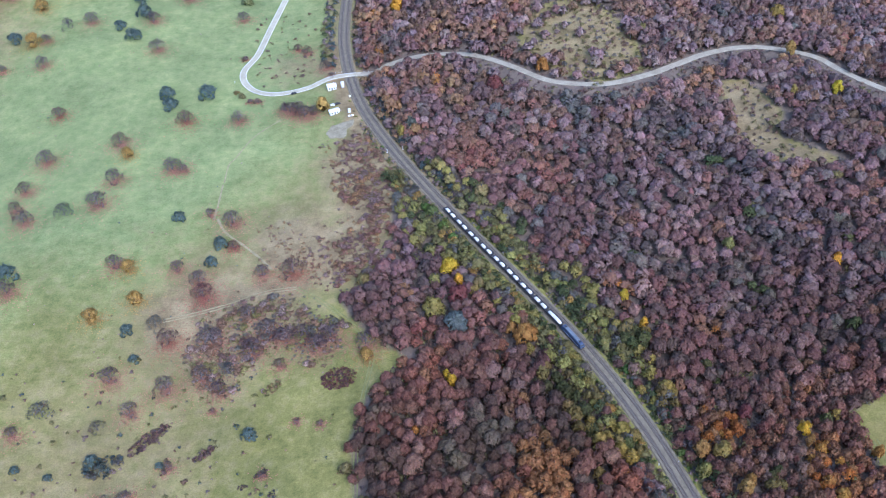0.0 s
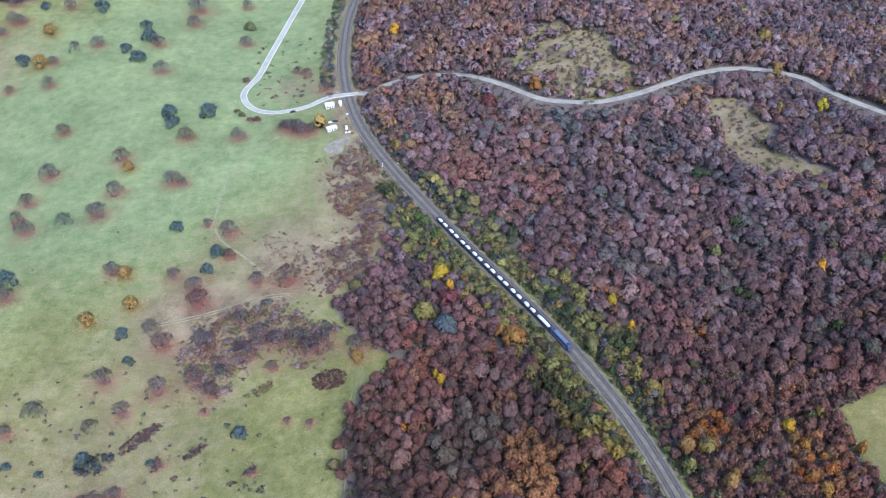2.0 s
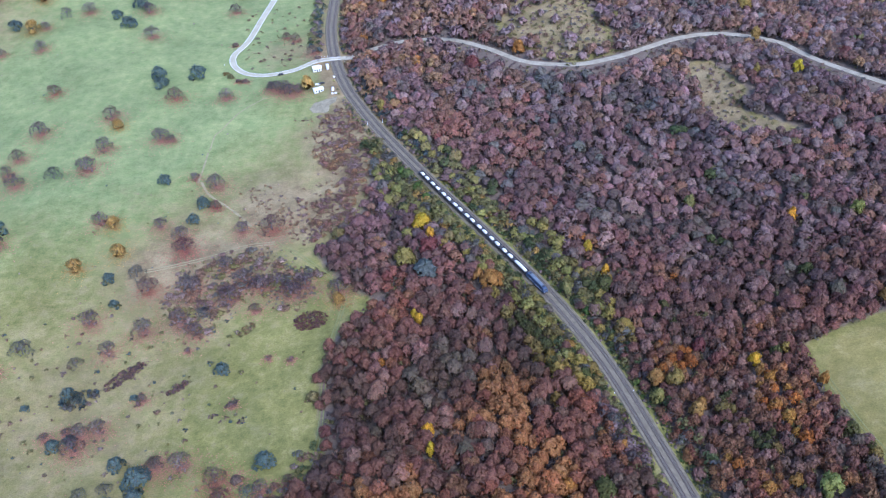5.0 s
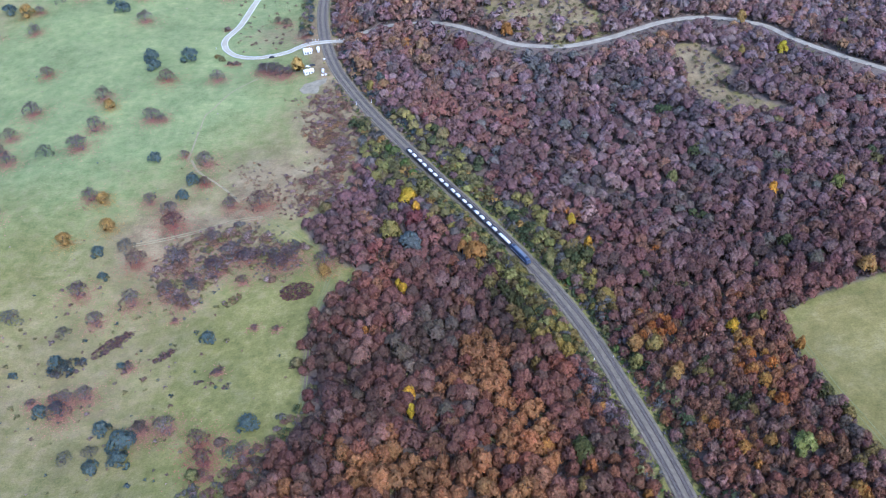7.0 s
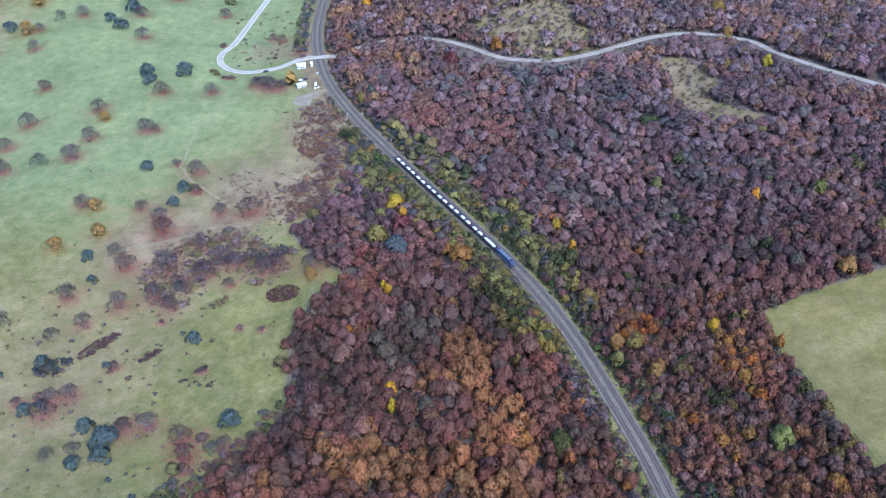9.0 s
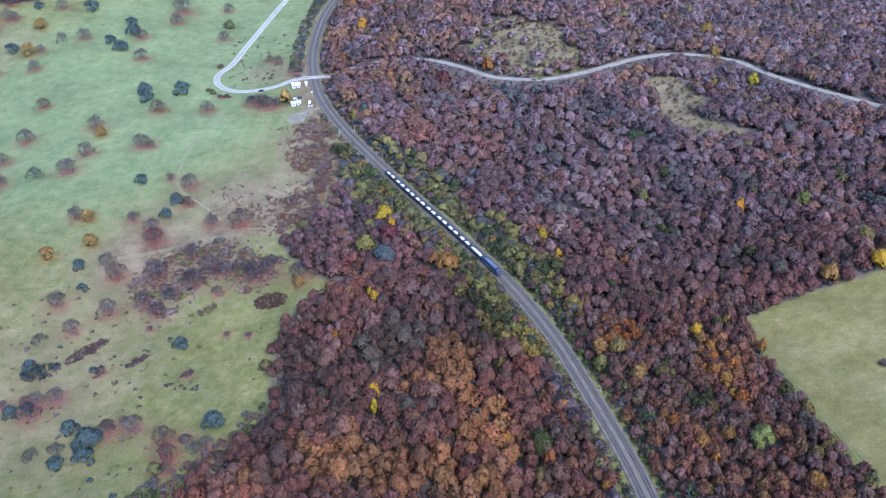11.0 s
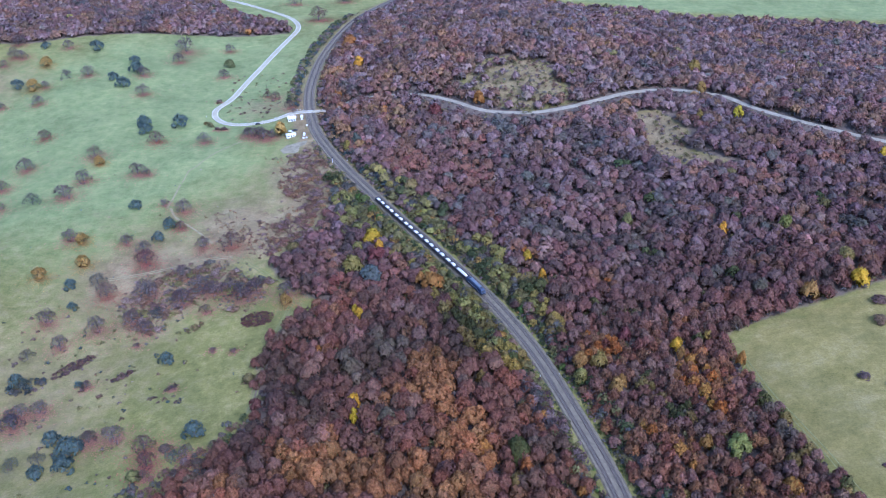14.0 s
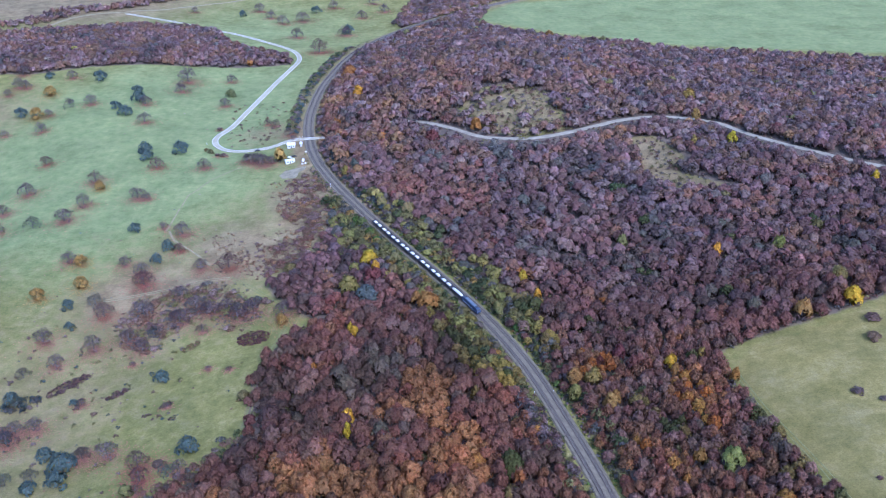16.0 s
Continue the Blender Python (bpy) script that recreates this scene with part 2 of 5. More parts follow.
def ground_at(x, y):
    x, y = np.asarray(x, float).ravel(), np.asarray(y, float).ravel()
    z = hills(x, y)
    z += 0.5 * np.sin(x / 13.0 + 2.1 * np.sin(y / 31.0)) * np.sin(y / 17.0) * ease(15, 60, np.abs(x - 60))
    for line, high in ((road_west_line, road_west_z), (road_east_line, road_east_z)):
        d, k = near_line(x, y, line)
        z = high[k] - 0.3 + (z - high[k] + 0.3) * ease(5.5, 15, d)
    d, _ = near_line(x, y, rail_line)
    return -0.9 + (z + 0.9) * ease(7.0, 22, d)


def ground_one(x, y):
    return float(ground_at([x], [y])[0])


# ---------------------------------------------------------------- materials
def nodes_of(name):
    m = bpy.data.materials.new(name)
    m.use_nodes = True
    return m, m.node_tree.nodes, m.node_tree.links, m.node_tree.nodes["Principled BSDF"]


def noise_node(nodes, links, scale, detail=4.0, rough=0.6, coords="Object"):
    tc = nodes.new("ShaderNodeNewGeometry" if coords == "Position" else "ShaderNodeTexCoord")
    n = nodes.new("ShaderNodeTexNoise")
    n.inputs["Scale"].default_value, n.inputs["Detail"].default_value, n.inputs["Roughness"].default_value = scale, detail, rough
    links.new(tc.outputs[coords], n.inputs["Vector"])
    return n


def ramp(nodes, links, source, stops):
    r = nodes.new("ShaderNodeValToRGB")
    while len(r.color_ramp.elements) < len(stops):
        r.color_ramp.elements.new(0.5)
    for e, (at, col) in zip(r.color_ramp.elements, stops):
        e.position, e.color = at, (*col, 1) if len(col) == 3 else col
    links.new(source, r.inputs[0])
    return r.outputs[0]


def mix(nodes, links, fac, a, b, how="MIX"):
    m = nodes.new("ShaderNodeMix")
    m.data_type, m.blend_type = "RGBA", how
    for socket, value in ((m.inputs[0], fac), (m.inputs[6], a), (m.inputs[7], b)):
        if isinstance(value, (int, float)):
            socket.default_value = value
        elif isinstance(value, tuple):
            socket.default_value = (*value, 1)
        else:
            links.new(value, socket)
    return m.outputs[2]


def bump(nodes, links, height, bsdf, strength, distance):
    b = nodes.new("ShaderNodeBump")
    b.inputs["Strength"].default_value, b.inputs["Distance"].default_value = strength, distance
    links.new(height, b.inputs["Height"])
    links.new(b.outputs[0], bsdf.inputs["Normal"])


def surface(name, a, b, scale, rough=0.8, metal=0.0, fine=None, relief=0.0, spread=(0.35, 0.65)):
    """A two-tone surface with a coarse stain and a fine grain."""
    m, nodes, links, bsdf = nodes_of(name)
    coarse = noise_node(nodes, links, scale)
    grain = noise_node(nodes, links, fine or scale * 9, 2.0)
    col = ramp(nodes, links, coarse.outputs[0], [(spread[0], a), (spread[1], b)])
    speck = ramp(nodes, links, grain.outputs[0], [(0.3, (0.72, 0.72, 0.72)), (0.7, (1.2, 1.2, 1.2))])
    links.new(mix(nodes, links, 1.0, col, speck, "MULTIPLY"), bsdf.inputs["Base Color"])
    bsdf.inputs["Roughness"].default_value, bsdf.inputs["Metallic"].default_value = rough, metal
    if relief:
        bump(nodes, links, grain.outputs[0], bsdf, 0.7, relief)
    return m


def make_foliage():
    """Leaves and twigs: the plant's own colour from the object and the mesh."""
    m, nodes, links, bsdf = nodes_of("foliage")
    tint = nodes.new("ShaderNodeAttribute")
    tint.attribute_name = "tint"
    info = nodes.new("ShaderNodeObjectInfo")
    col = mix(nodes, links, 1.0, tint.outputs["Color"], info.outputs["Color"], "MULTIPLY")
    n = noise_node(nodes, links, 0.9, 2.0, coords="Position")
    vary = ramp(nodes, links, n.outputs[0], [(0.3, (0.8, 0.8, 0.85)), (0.7, (1.2, 1.15, 1.05))])
    col = mix(nodes, links, 1.0, col, vary, "MULTIPLY")
    leaves = noise_node(nodes, links, 2.4, 3.0, 0.7, "Position")
    col = mix(nodes, links, 1.0, col, ramp(nodes, links, leaves.outputs[0], [(0.34, (0.74, 0.74, 0.76)), (0.66, (1.25, 1.23, 1.18))]), "MULTIPLY")
    links.new(col, bsdf.inputs["Base Color"])
    clump = noise_node(nodes, links, 1.0, 3.0, 0.6, "Position")
    bump(nodes, links, clump.outputs[0], bsdf, 0.8, 0.7)
    bsdf.inputs["Roughness"].default_value = 0.75
    bsdf.inputs["Specular IOR Level"].default_value = 0.2
    thin = nodes.new("ShaderNodeBsdfTranslucent")
    links.new(col, thin.inputs["Color"])
    both = nodes.new("ShaderNodeMixShader")
    both.inputs[0].default_value = 0.46
    links.new(bsdf.outputs[0], both.inputs[1])
    links.new(thin.outputs[0], both.inputs[2])
    links.new(both.outputs[0], nodes["Material Output"].inputs["Surface"])
    return m


def make_ground():
    m, nodes, links, bsdf = nodes_of("meadow_ground")
    zone = nodes.new("ShaderNodeAttribute")
    zone.attribute_name = "zone"
    parts = nodes.new("ShaderNodeSeparateColor")
    links.new(zone.outputs["Color"], parts.inputs[0])
    wide = noise_node(nodes, links, 0.022, 6.0, 0.65)
    mid = noise_node(nodes, links, 0.13, 6.0, 0.7)
    fine = noise_node(nodes, links, 1.1, 3.0, 0.7)
    streak = noise_node(nodes, links, 0.06, 5.0, 0.75)
    olive = ramp(nodes, links, mid.outputs[0], [(0.3, GRASS_A), (0.52, GRASS_B), (0.72, GRASS_C)])
    lush = ramp(nodes, links, mid.outputs[0], [(0.32, LUSH_A), (0.7, LUSH_B)])
    dry = ramp(nodes, links, streak.outputs[0], [(0.33, DRY_A), (0.5, DRY_B), (0.68, DRY_C)])
    floor = ramp(nodes, links, mid.outputs[0], [(0.3, FLOOR_A), (0.7, FLOOR_B)])

    def soft(value, noise_out, sharp=0.25):
        add = nodes.new("ShaderNodeMath")
        add.operation = "ADD"
        links.new(value, add.inputs[0])
        links.new(noise_out, add.inputs[1])
        r = nodes.new("ShaderNodeMapRange")
        r.inputs["From Min"].default_value, r.inputs["From Max"].default_value = 1.0 - sharp, 1.0 + sharp
        links.new(add.outputs[0], r.inputs["Value"])
        return r.outputs[0]

    col = mix(nodes, links, soft(parts.outputs[2], wide.outputs[0], 0.4), olive, lush)
    col = mix(nodes, links, soft(parts.outputs[1], mid.outputs[0], 0.3), col, dry)
    col = mix(nodes, links, soft(parts.outputs[0], mid.outputs[0], 0.2), col, floor)
    straw = ramp(nodes, links, streak.outputs[0], [(0.32, STRAW_A), (0.52, STRAW_B), (0.7, STRAW_C)])
    col = mix(nodes, links, soft(zone.outputs["Alpha"], mid.outputs[0], 0.2), col, straw)
    speck = ramp(nodes, links, fine.outputs[0], [(0.28, (0.76, 0.77, 0.74)), (0.5, (1, 1, 1)), (0.75, (1.2, 1.19, 1.15))])
    lie = nodes.new("ShaderNodeMapping")
    lie.inputs["Rotation"].default_value = (0, 0, radians(40))
    lie.inputs["Scale"].default_value = (0.08, 0.2, 0.1)
    tc = nodes.new("ShaderNodeTexCoord")
    links.new(tc.outputs["Object"], lie.inputs["Vector"])
    combed = nodes.new("ShaderNodeTexNoise")
    combed.inputs["Scale"].default_value, combed.inputs["Detail"].default_value, combed.inputs["Roughness"].default_value = 1.0, 6.0, 0.7
    combed.inputs["Distortion"].default_value = 1.6
    links.new(lie.outputs[0], combed.inputs["Vector"])
    streaks = ramp(nodes, links, combed.outputs[0], [(0.32, (0.88, 0.9, 0.89)), (0.5, (1, 1, 1)), (0.68, (1.1, 1.09, 1.06))])
    col = mix(nodes, links, 1.0, col, streaks, "MULTIPLY")
    blot = ramp(nodes, links, wide.outputs[0], [(0.3, (0.78, 0.8, 0.8)), (0.7, (1.2, 1.16, 1.14))])
    col = mix(nodes, links, 1.0, mix(nodes, links, 1.0, col, speck, "MULTIPLY"), blot, "MULTIPLY")
    links.new(col, bsdf.inputs["Base Color"])
    bsdf.inputs["Roughness"].default_value = 0.95
    bsdf.inputs["Specular IOR Level"].default_value = 0.1
    bump(nodes, links, fine.outputs[0], bsdf, 0.8, 0.6)
    return m


GRASS_A, GRASS_B, GRASS_C = (0.145, 0.142, 0.038), (0.232, 0.212, 0.064), (0.318, 0.275, 0.108)
LUSH_A, LUSH_B = (0.176, 0.222, 0.080), (0.280, 0.296, 0.122)
DRY_A, DRY_B, DRY_C = (0.158, 0.115, 0.060), (0.245, 0.186, 0.096), (0.315, 0.248, 0.134)
STRAW_A, STRAW_B, STRAW_C = (0.182, 0.156, 0.044), (0.262, 0.216, 0.070), (0.335, 0.274, 0.112)
FLOOR_A, FLOOR_B = (0.12, 0.095, 0.075), (0.21, 0.16, 0.118)

foliage = make_foliage()
ground_mat = make_ground()
bark = surface("bark", (0.10, 0.085, 0.075), (0.20, 0.18, 0.16), 1.5, 0.9)
ballast_mat = surface("ballast_stone", (0.142, 0.119, 0.076), (0.215, 0.180, 0.118), 0.35, 0.95, fine=6.0, relief=0.08)
stained_mat = surface("oily_ballast", (0.082, 0.068, 0.052), (0.132, 0.11, 0.085), 0.3, 0.95, fine=5.0, relief=0.06)
sleeper_mat = surface("weathered_sleeper", (0.105, 0.088, 0.064), (0.185, 0.158, 0.118), 0.8, 0.9)
steel_mat = surface("rusty_rail_steel", (0.16, 0.10, 0.075), (0.30, 0.24, 0.21), 1.2, 0.5, 0.6)
asphalt_mat = surface("worn_asphalt", (0.37, 0.328, 0.218), (0.465, 0.415, 0.29), 0.12, 0.9, fine=3.0)
gravel_mat = surface("pale_gravel_road", (0.285, 0.248, 0.172), (0.39, 0.345, 0.245), 0.15, 0.95, fine=2.0)
paint_mat = surface("road_paint", (0.72, 0.72, 0.72), (0.85, 0.85, 0.85), 0.8, 0.7)
dirt_mat = surface("dirt_track", (0.235, 0.196, 0.098), (0.33, 0.275, 0.145), 0.2, 0.95, fine=2.5)
white_mat = surface("white_render", (0.70, 0.70, 0.71), (0.85, 0.85, 0.85), 0.6, 0.7)
roof_mat = surface("pale_sheet_roof", (0.66, 0.66, 0.67), (0.82, 0.82, 0.82), 0.7, 0.5)
glass_mat = surface("dark_glass", (0.02, 0.025, 0.03), (0.035, 0.04, 0.05), 1.0, 0.08)
blue_mat = surface("blue_loco_paint", (0.03, 0.047, 0.088), (0.05, 0.073, 0.128), 0.6, 0.45)
pale_blue_mat = surface("pale_blue_roof", (0.10, 0.125, 0.15), (0.17, 0.195, 0.22), 0.8, 0.5)
black_mat = surface("grimy_black_steel", (0.02, 0.02, 0.022), (0.05, 0.048, 0.048), 1.0, 0.7)
wagon_mat = surface("dark_wagon_steel", (0.035, 0.038, 0.045), (0.08, 0.08, 0.085), 0.8, 0.7)
load_mat = surface("white_mineral_load", (0.56, 0.53, 0.46), (0.76, 0.73, 0.65), 0.9, 0.95, fine=4.0, relief=0.1)


# ---------------------------------------------------------------- mesh helpers
def mesh_from(name, verts, faces, mats, smooth=False, slots=None):
    me = bpy.data.meshes.new(name)
    me.from_pydata([tuple(v) for v in verts], [], [tuple(f) for f in faces])
    for m in mats if isinstance(mats, (list, tuple)) else [mats]:
        me.materials.append(m)
    if slots is not None:
        me.polygons.foreach_set("material_index", slots)
    if smooth:
        me.polygons.foreach_set("use_smooth", [True] * len(me.polygons))
    me.update()
    return me


def part(name, me, parent, label="", at=None):
    ob = new(name, me)
    ob.parent = parent
    if at is not None:
        ob.matrix_basis = at
    if label:
        ob["label"] = label
    return ob


def soup(name, tris, tints, mats, slots=None, normals=None):
    """One mesh of loose triangles, tris (n, 3, 3), with a colour and, for leaf clumps, a rounded normal for each corner point."""
    me = bpy.data.meshes.new(name)
    n = len(tris)
    me.vertices.add(n * 3)
    me.vertices.foreach_set("co", tris.astype(np.float32).ravel())
    me.loops.add(n * 3)
    me.loops.foreach_set("vertex_index", np.arange(n * 3, dtype=np.int32))
    me.polygons.add(n)
    me.polygons.foreach_set("loop_start", np.arange(0, n * 3, 3, dtype=np.int32))
    for m in mats:
        me.materials.append(m)
    if slots is not None:
        me.polygons.foreach_set("material_index", slots.astype(np.int32))
    a = me.attributes.new("tint", "FLOAT_COLOR", "POINT")
    rgba = np.ones((n * 3, 4), np.float32)
    rgba[:, :3] = tints.reshape(-1, 3)
    a.data.foreach_set("color", rgba.ravel())
    if normals is not None:
        me.polygons.foreach_set("use_smooth", np.ones(n, bool))
        b = me.attributes.new("custom_normal", "FLOAT_VECTOR", "POINT")
        b.data.foreach_set("vector", normals.astype(np.float32).ravel())
    me.update(calc_edges=True)
    return me


def ribbon(line, z, half, thick, offset=0.0, crown=0.0):
    """A road-like solid along a line: flat top with side faces."""
    d = np.gradient(line, axis=0)
    d /= np.linalg.norm(d, axis=1)[:, None]
    side = np.stack([d[:, 1], -d[:, 0]], 1)
    rows = []
    for off, dz in ((-half, -thick), (-half, 0), (0, crown), (half, 0), (half, -thick)):
        q = line + side * (off + offset)
        rows.append(np.column_stack([q, z + dz]))
    v = np.stack(rows, 1).reshape(-1, 3)
    f = []
    for i in range(len(line) - 1):
        for k in range(4):
            a = i * 5 + k
            f.append((a, a + 1, a + 6, a + 5))
    n = (len(line) - 1) * 5
    f += [(0, 1, 2, 3, 4), (n + 4, n + 3, n + 2, n + 1, n)]
    return v, [tuple(reversed(q)) for q in f]


def bevel_box(sx, sy, sz, bevel=0.05, at=(0, 0, 0)):
    bm = bmesh.new()
    bmesh.ops.create_cube(bm, size=1)
    for v in bm.verts:
        v.co = Vector((v.co.x * sx, v.co.y * sy, v.co.z * sz)) + Vector(at)
    if bevel:
        bmesh.ops.bevel(bm, geom=bm.edges[:], offset=bevel, segments=1, affect="EDGES")
    return bm


def bm_mesh(name, bm, mats, smooth=False):
    me = bpy.data.meshes.new(name)
    bm.normal_update()
    bm.to_mesh(me)
    bm.free()
    for m in mats if isinstance(mats, (list, tuple)) else [mats]:
        me.materials.append(m)
    if smooth:
        me.polygons.foreach_set("use_smooth", [True] * len(me.polygons))
    return me


def join(*bms):
    out = bms[0]
    for b in bms[1:]:
        me = bpy.data.meshes.new("tmp")
        b.to_mesh(me)
        b.free()
        out.from_mesh(me)
        bpy.data.meshes.remove(me)
    return out


# ---------------------------------------------------------------- ground
def stretch(lo, hi, step, far):
    mid = np.arange(lo, hi + 1, step)
    grow, out, s = [], hi, step
    while out < far:
        s *= 1.35
        out += s
        grow.append(out)
    grow2, out, s = [], lo, step
    while out > -far:
        s *= 1.35
        out -= s
        grow2.append(out)
    return np.concatenate([grow2[::-1], mid, grow])


gx, gy = stretch(-560, 760, 5.0, 4400), stretch(70, 1260, 5.0, 4400)
GX, GY = np.meshgrid(gx, gy)
ground_z = ground_at(GX, GY)


def ragged(x, y, poly, amount=6.0):
    """Inside a polygon whose edge wanders."""
    x, y = np.asarray(x, float), np.asarray(y, float)
    return inside(x + amount * np.sin(y / 7.3 + 1.1) + amount * 0.5 * np.sin(y / 3.1), y + amount * np.sin(x / 8.1) + amount * 0.5 * np.cos(x / 3.7), poly)


def soft_inside(x, y, poly, blur):
    """Share of a few jittered places that lie in a polygon: a soft edge."""
    total = np.zeros(x.shape)
    for k in range(8):
        a = k * 2.399
        r = blur * math.sqrt((k + 0.5) / 8)
        total += inside(x + r * math.cos(a), y + r * math.sin(a), poly)
    return total / 8


EAST_FOREST = [(142, 20), (137, 110), (131, 160), (119, 210), (102, 260), (80, 310), (53, 360), (24, 410), (-5, 460), (-31, 510), (-53, 560),
               (-69, 610), (-78, 660), (-80, 710), (-80, 760), (-76, 810), (-66, 860), (-50, 910), (-35, 950)] + FAR_FOREST_EDGE + [
               (760, 850), (760, 380), (664, 330), (760, 60), (500, 20)]
fx, fy = GX.ravel(), GY.ravel()
rail_d, _ = near_line(fx, fy, rail_line)
forest_mask = np.maximum(soft_inside(fx, fy, WEST_FOREST, 5), soft_inside(fx, fy, EAST_FOREST, 5))
forest_mask = np.maximum(forest_mask, soft_inside(fx, fy, WEST_WOODS, 6))
open_mask = np.maximum.reduce([soft_inside(fx, fy, q, 4) for q in (FIELD, CLEARING, GLADE)])
forest_mask *= (1 - open_mask) * ease(7, 13, rail_d)


def blob(cx, cy, r):
    return np.exp(-((fx - cx) ** 2 + (fy - cy) ** 2) / (2 * r * r))


dry = 0.62 * soft_inside(fx, fy, SCRUB, 16) + 0.42 * blob(-90, 435, 42) + 0.55 * blob(-150, 370, 30)
dry += 0.5 * soft_inside(fx, fy, CLEARING, 9) * 1.5 + soft_inside(fx, fy, GLADE, 8) * 0.95 + 0.42 * blob(-190, 250, 70) + (0.6 - 0.45 * (fy < 430)) * (rail_d < 16)
dry += 0.14 * (fx < 0) * (fy < 460) * (1 - soft_inside(fx, fy, [(-100, 180), (-50, 200), (-45, 300), (-110, 290), (-130, 230)], 15))
dry += 0.35 * soft_inside(fx, fy, SCRUB_BAND, 12) + 0.6 * blob(-420, 700, 50) + 0.5 * blob(-500, 1150, 120)
lush = 0.85 * blob(-250, 520, 110) + 0.8 * blob(-260, 640, 130) + 0.5 * blob(-170, 780, 100) + 0.9 * soft_inside(fx, fy, FAR_FIELD, 10) + 0.7 * blob(-200, 1050, 130)
field_line = resample(TRACK_FIELD, 2.0)
dry += 0.8 * np.exp(-(near_line(fx, fy, field_line)[0] / 6.0) ** 2) + 0.7 * blob(-163, 363, 11)
dry += 0.55 * np.exp(-((rail_d - 12) / 14) ** 2) * (fy > 440) * (fy < 640)
dry += 0.8 * blob(-560, 1220, 110) + 0.5 * blob(-420, 1330, 120)
field_core = soft_inside(fx, fy, FIELD, 22)
straw = soft_inside(fx, fy, FIELD, 5) * (0.35 + 0.65 * ease(0.45, 1.0, field_core))
dry = dry + 0.62 * np.exp(-((fx + 120) / 30) ** 2 - ((fy - 628) / 32) ** 2) + 0.22 * np.exp(-((fx + 85) / 35) ** 2 - ((fy - 500) / 40) ** 2)
zone = np.stack([forest_mask, np.clip(dry, 0, 1), np.clip(lush, 0, 1), straw], 1).astype(np.float32)
nx, ny = len(gx), len(gy)
me = bpy.data.meshes.new("ground")
me.vertices.add(nx * ny)
me.vertices.foreach_set("co", np.column_stack([fx, fy, ground_z]).astype(np.float32).ravel())
corner = (np.arange(ny - 1)[:, None] * nx + np.arange(nx - 1)[None, :]).ravel()
quads = np.stack([corner, corner + 1, corner + nx + 1, corner + nx], 1).astype(np.int32)
me.loops.add(quads.size)
me.loops.foreach_set("vertex_index", quads.ravel())
me.polygons.add(len(quads))
me.polygons.foreach_set("loop_start", np.arange(0, quads.size, 4, dtype=np.int32))
me.polygons.foreach_set("use_smooth", np.ones(len(quads), bool))
me.materials.append(ground_mat)
layer = me.attributes.new("zone", "FLOAT_COLOR", "POINT")
layer.data.foreach_set("color", zone.ravel())
me.update(calc_edges=True)
tagged(new("ground", me), "rolling autumn meadow ground with green and dry tawny grass", "ground", kind="structure")

# ---------------------------------------------------------------- roads
asphalt = tagged(new("road", mesh_from("road", *ribbon(road_west_line, road_west_z, 2.75, 0.9, crown=0.06), asphalt_mat)),
                 "narrow worn grey asphalt road with white edge lines", "road", kind="structure")
for off in (-2.45, 2.45):
    v, f = ribbon(road_west_line[2:-2], road_west_z[2:-2] + 0.03, 0.15, 0.02, off)
    part("edge_line", mesh_from("edge_line", v, f, paint_mat), asphalt)
tagged(new("road", mesh_from("gravel_road", *ribbon(road_east_line, road_east_z - 0.03, 2.9, 0.9, crown=0.05), gravel_mat)),
       "pale unpaved road winding through the autumn woods", "road", kind="structure")


def lay_track(pts, half, label):
    line = resample(pts, 3.0)
    tagged(new("path", mesh_from("path", *ribbon(line, ground_at(line[:, 0], line[:, 1]) + 0.12, half, 0.5), dirt_mat)), label, "path", kind="structure")


def lay_patch(poly, label, mat):
    ring = resample(poly + poly[:1], 2.5)[:-1]
    c = ring.mean(0)
    ring = c + (ring - c) * (1 + 0.06 * np.sin(np.arange(len(ring)) * 1.7))[:, None]
    v = [(c[0], c[1], ground_one(*c) + 0.22)]
    for share, up in ((0.5, 0.2), (0.85, 0.16), (1.0, -0.3)):
        q = c + (ring - c) * share
        v += [(x, y, z + up) for (x, y), z in zip(q, ground_at(q[:, 0], q[:, 1]))]
    n = len(ring)
    f = [(0, 1 + i, 1 + (i + 1) % n) for i in range(n)]
    for r in range(2):
        f += [(1 + r * n + i, 1 + (r + 1) * n + i, 1 + (r + 1) * n + (i + 1) % n, 1 + r * n + (i + 1) % n) for i in range(n)]
    tagged(new("pavement", mesh_from("patch", v, f, mat)), label, "gravel", kind="structure")


wheel_mat = surface("trodden_grass", (0.175, 0.172, 0.052), (0.25, 0.235, 0.085), 0.3, 0.95, fine=2.5)


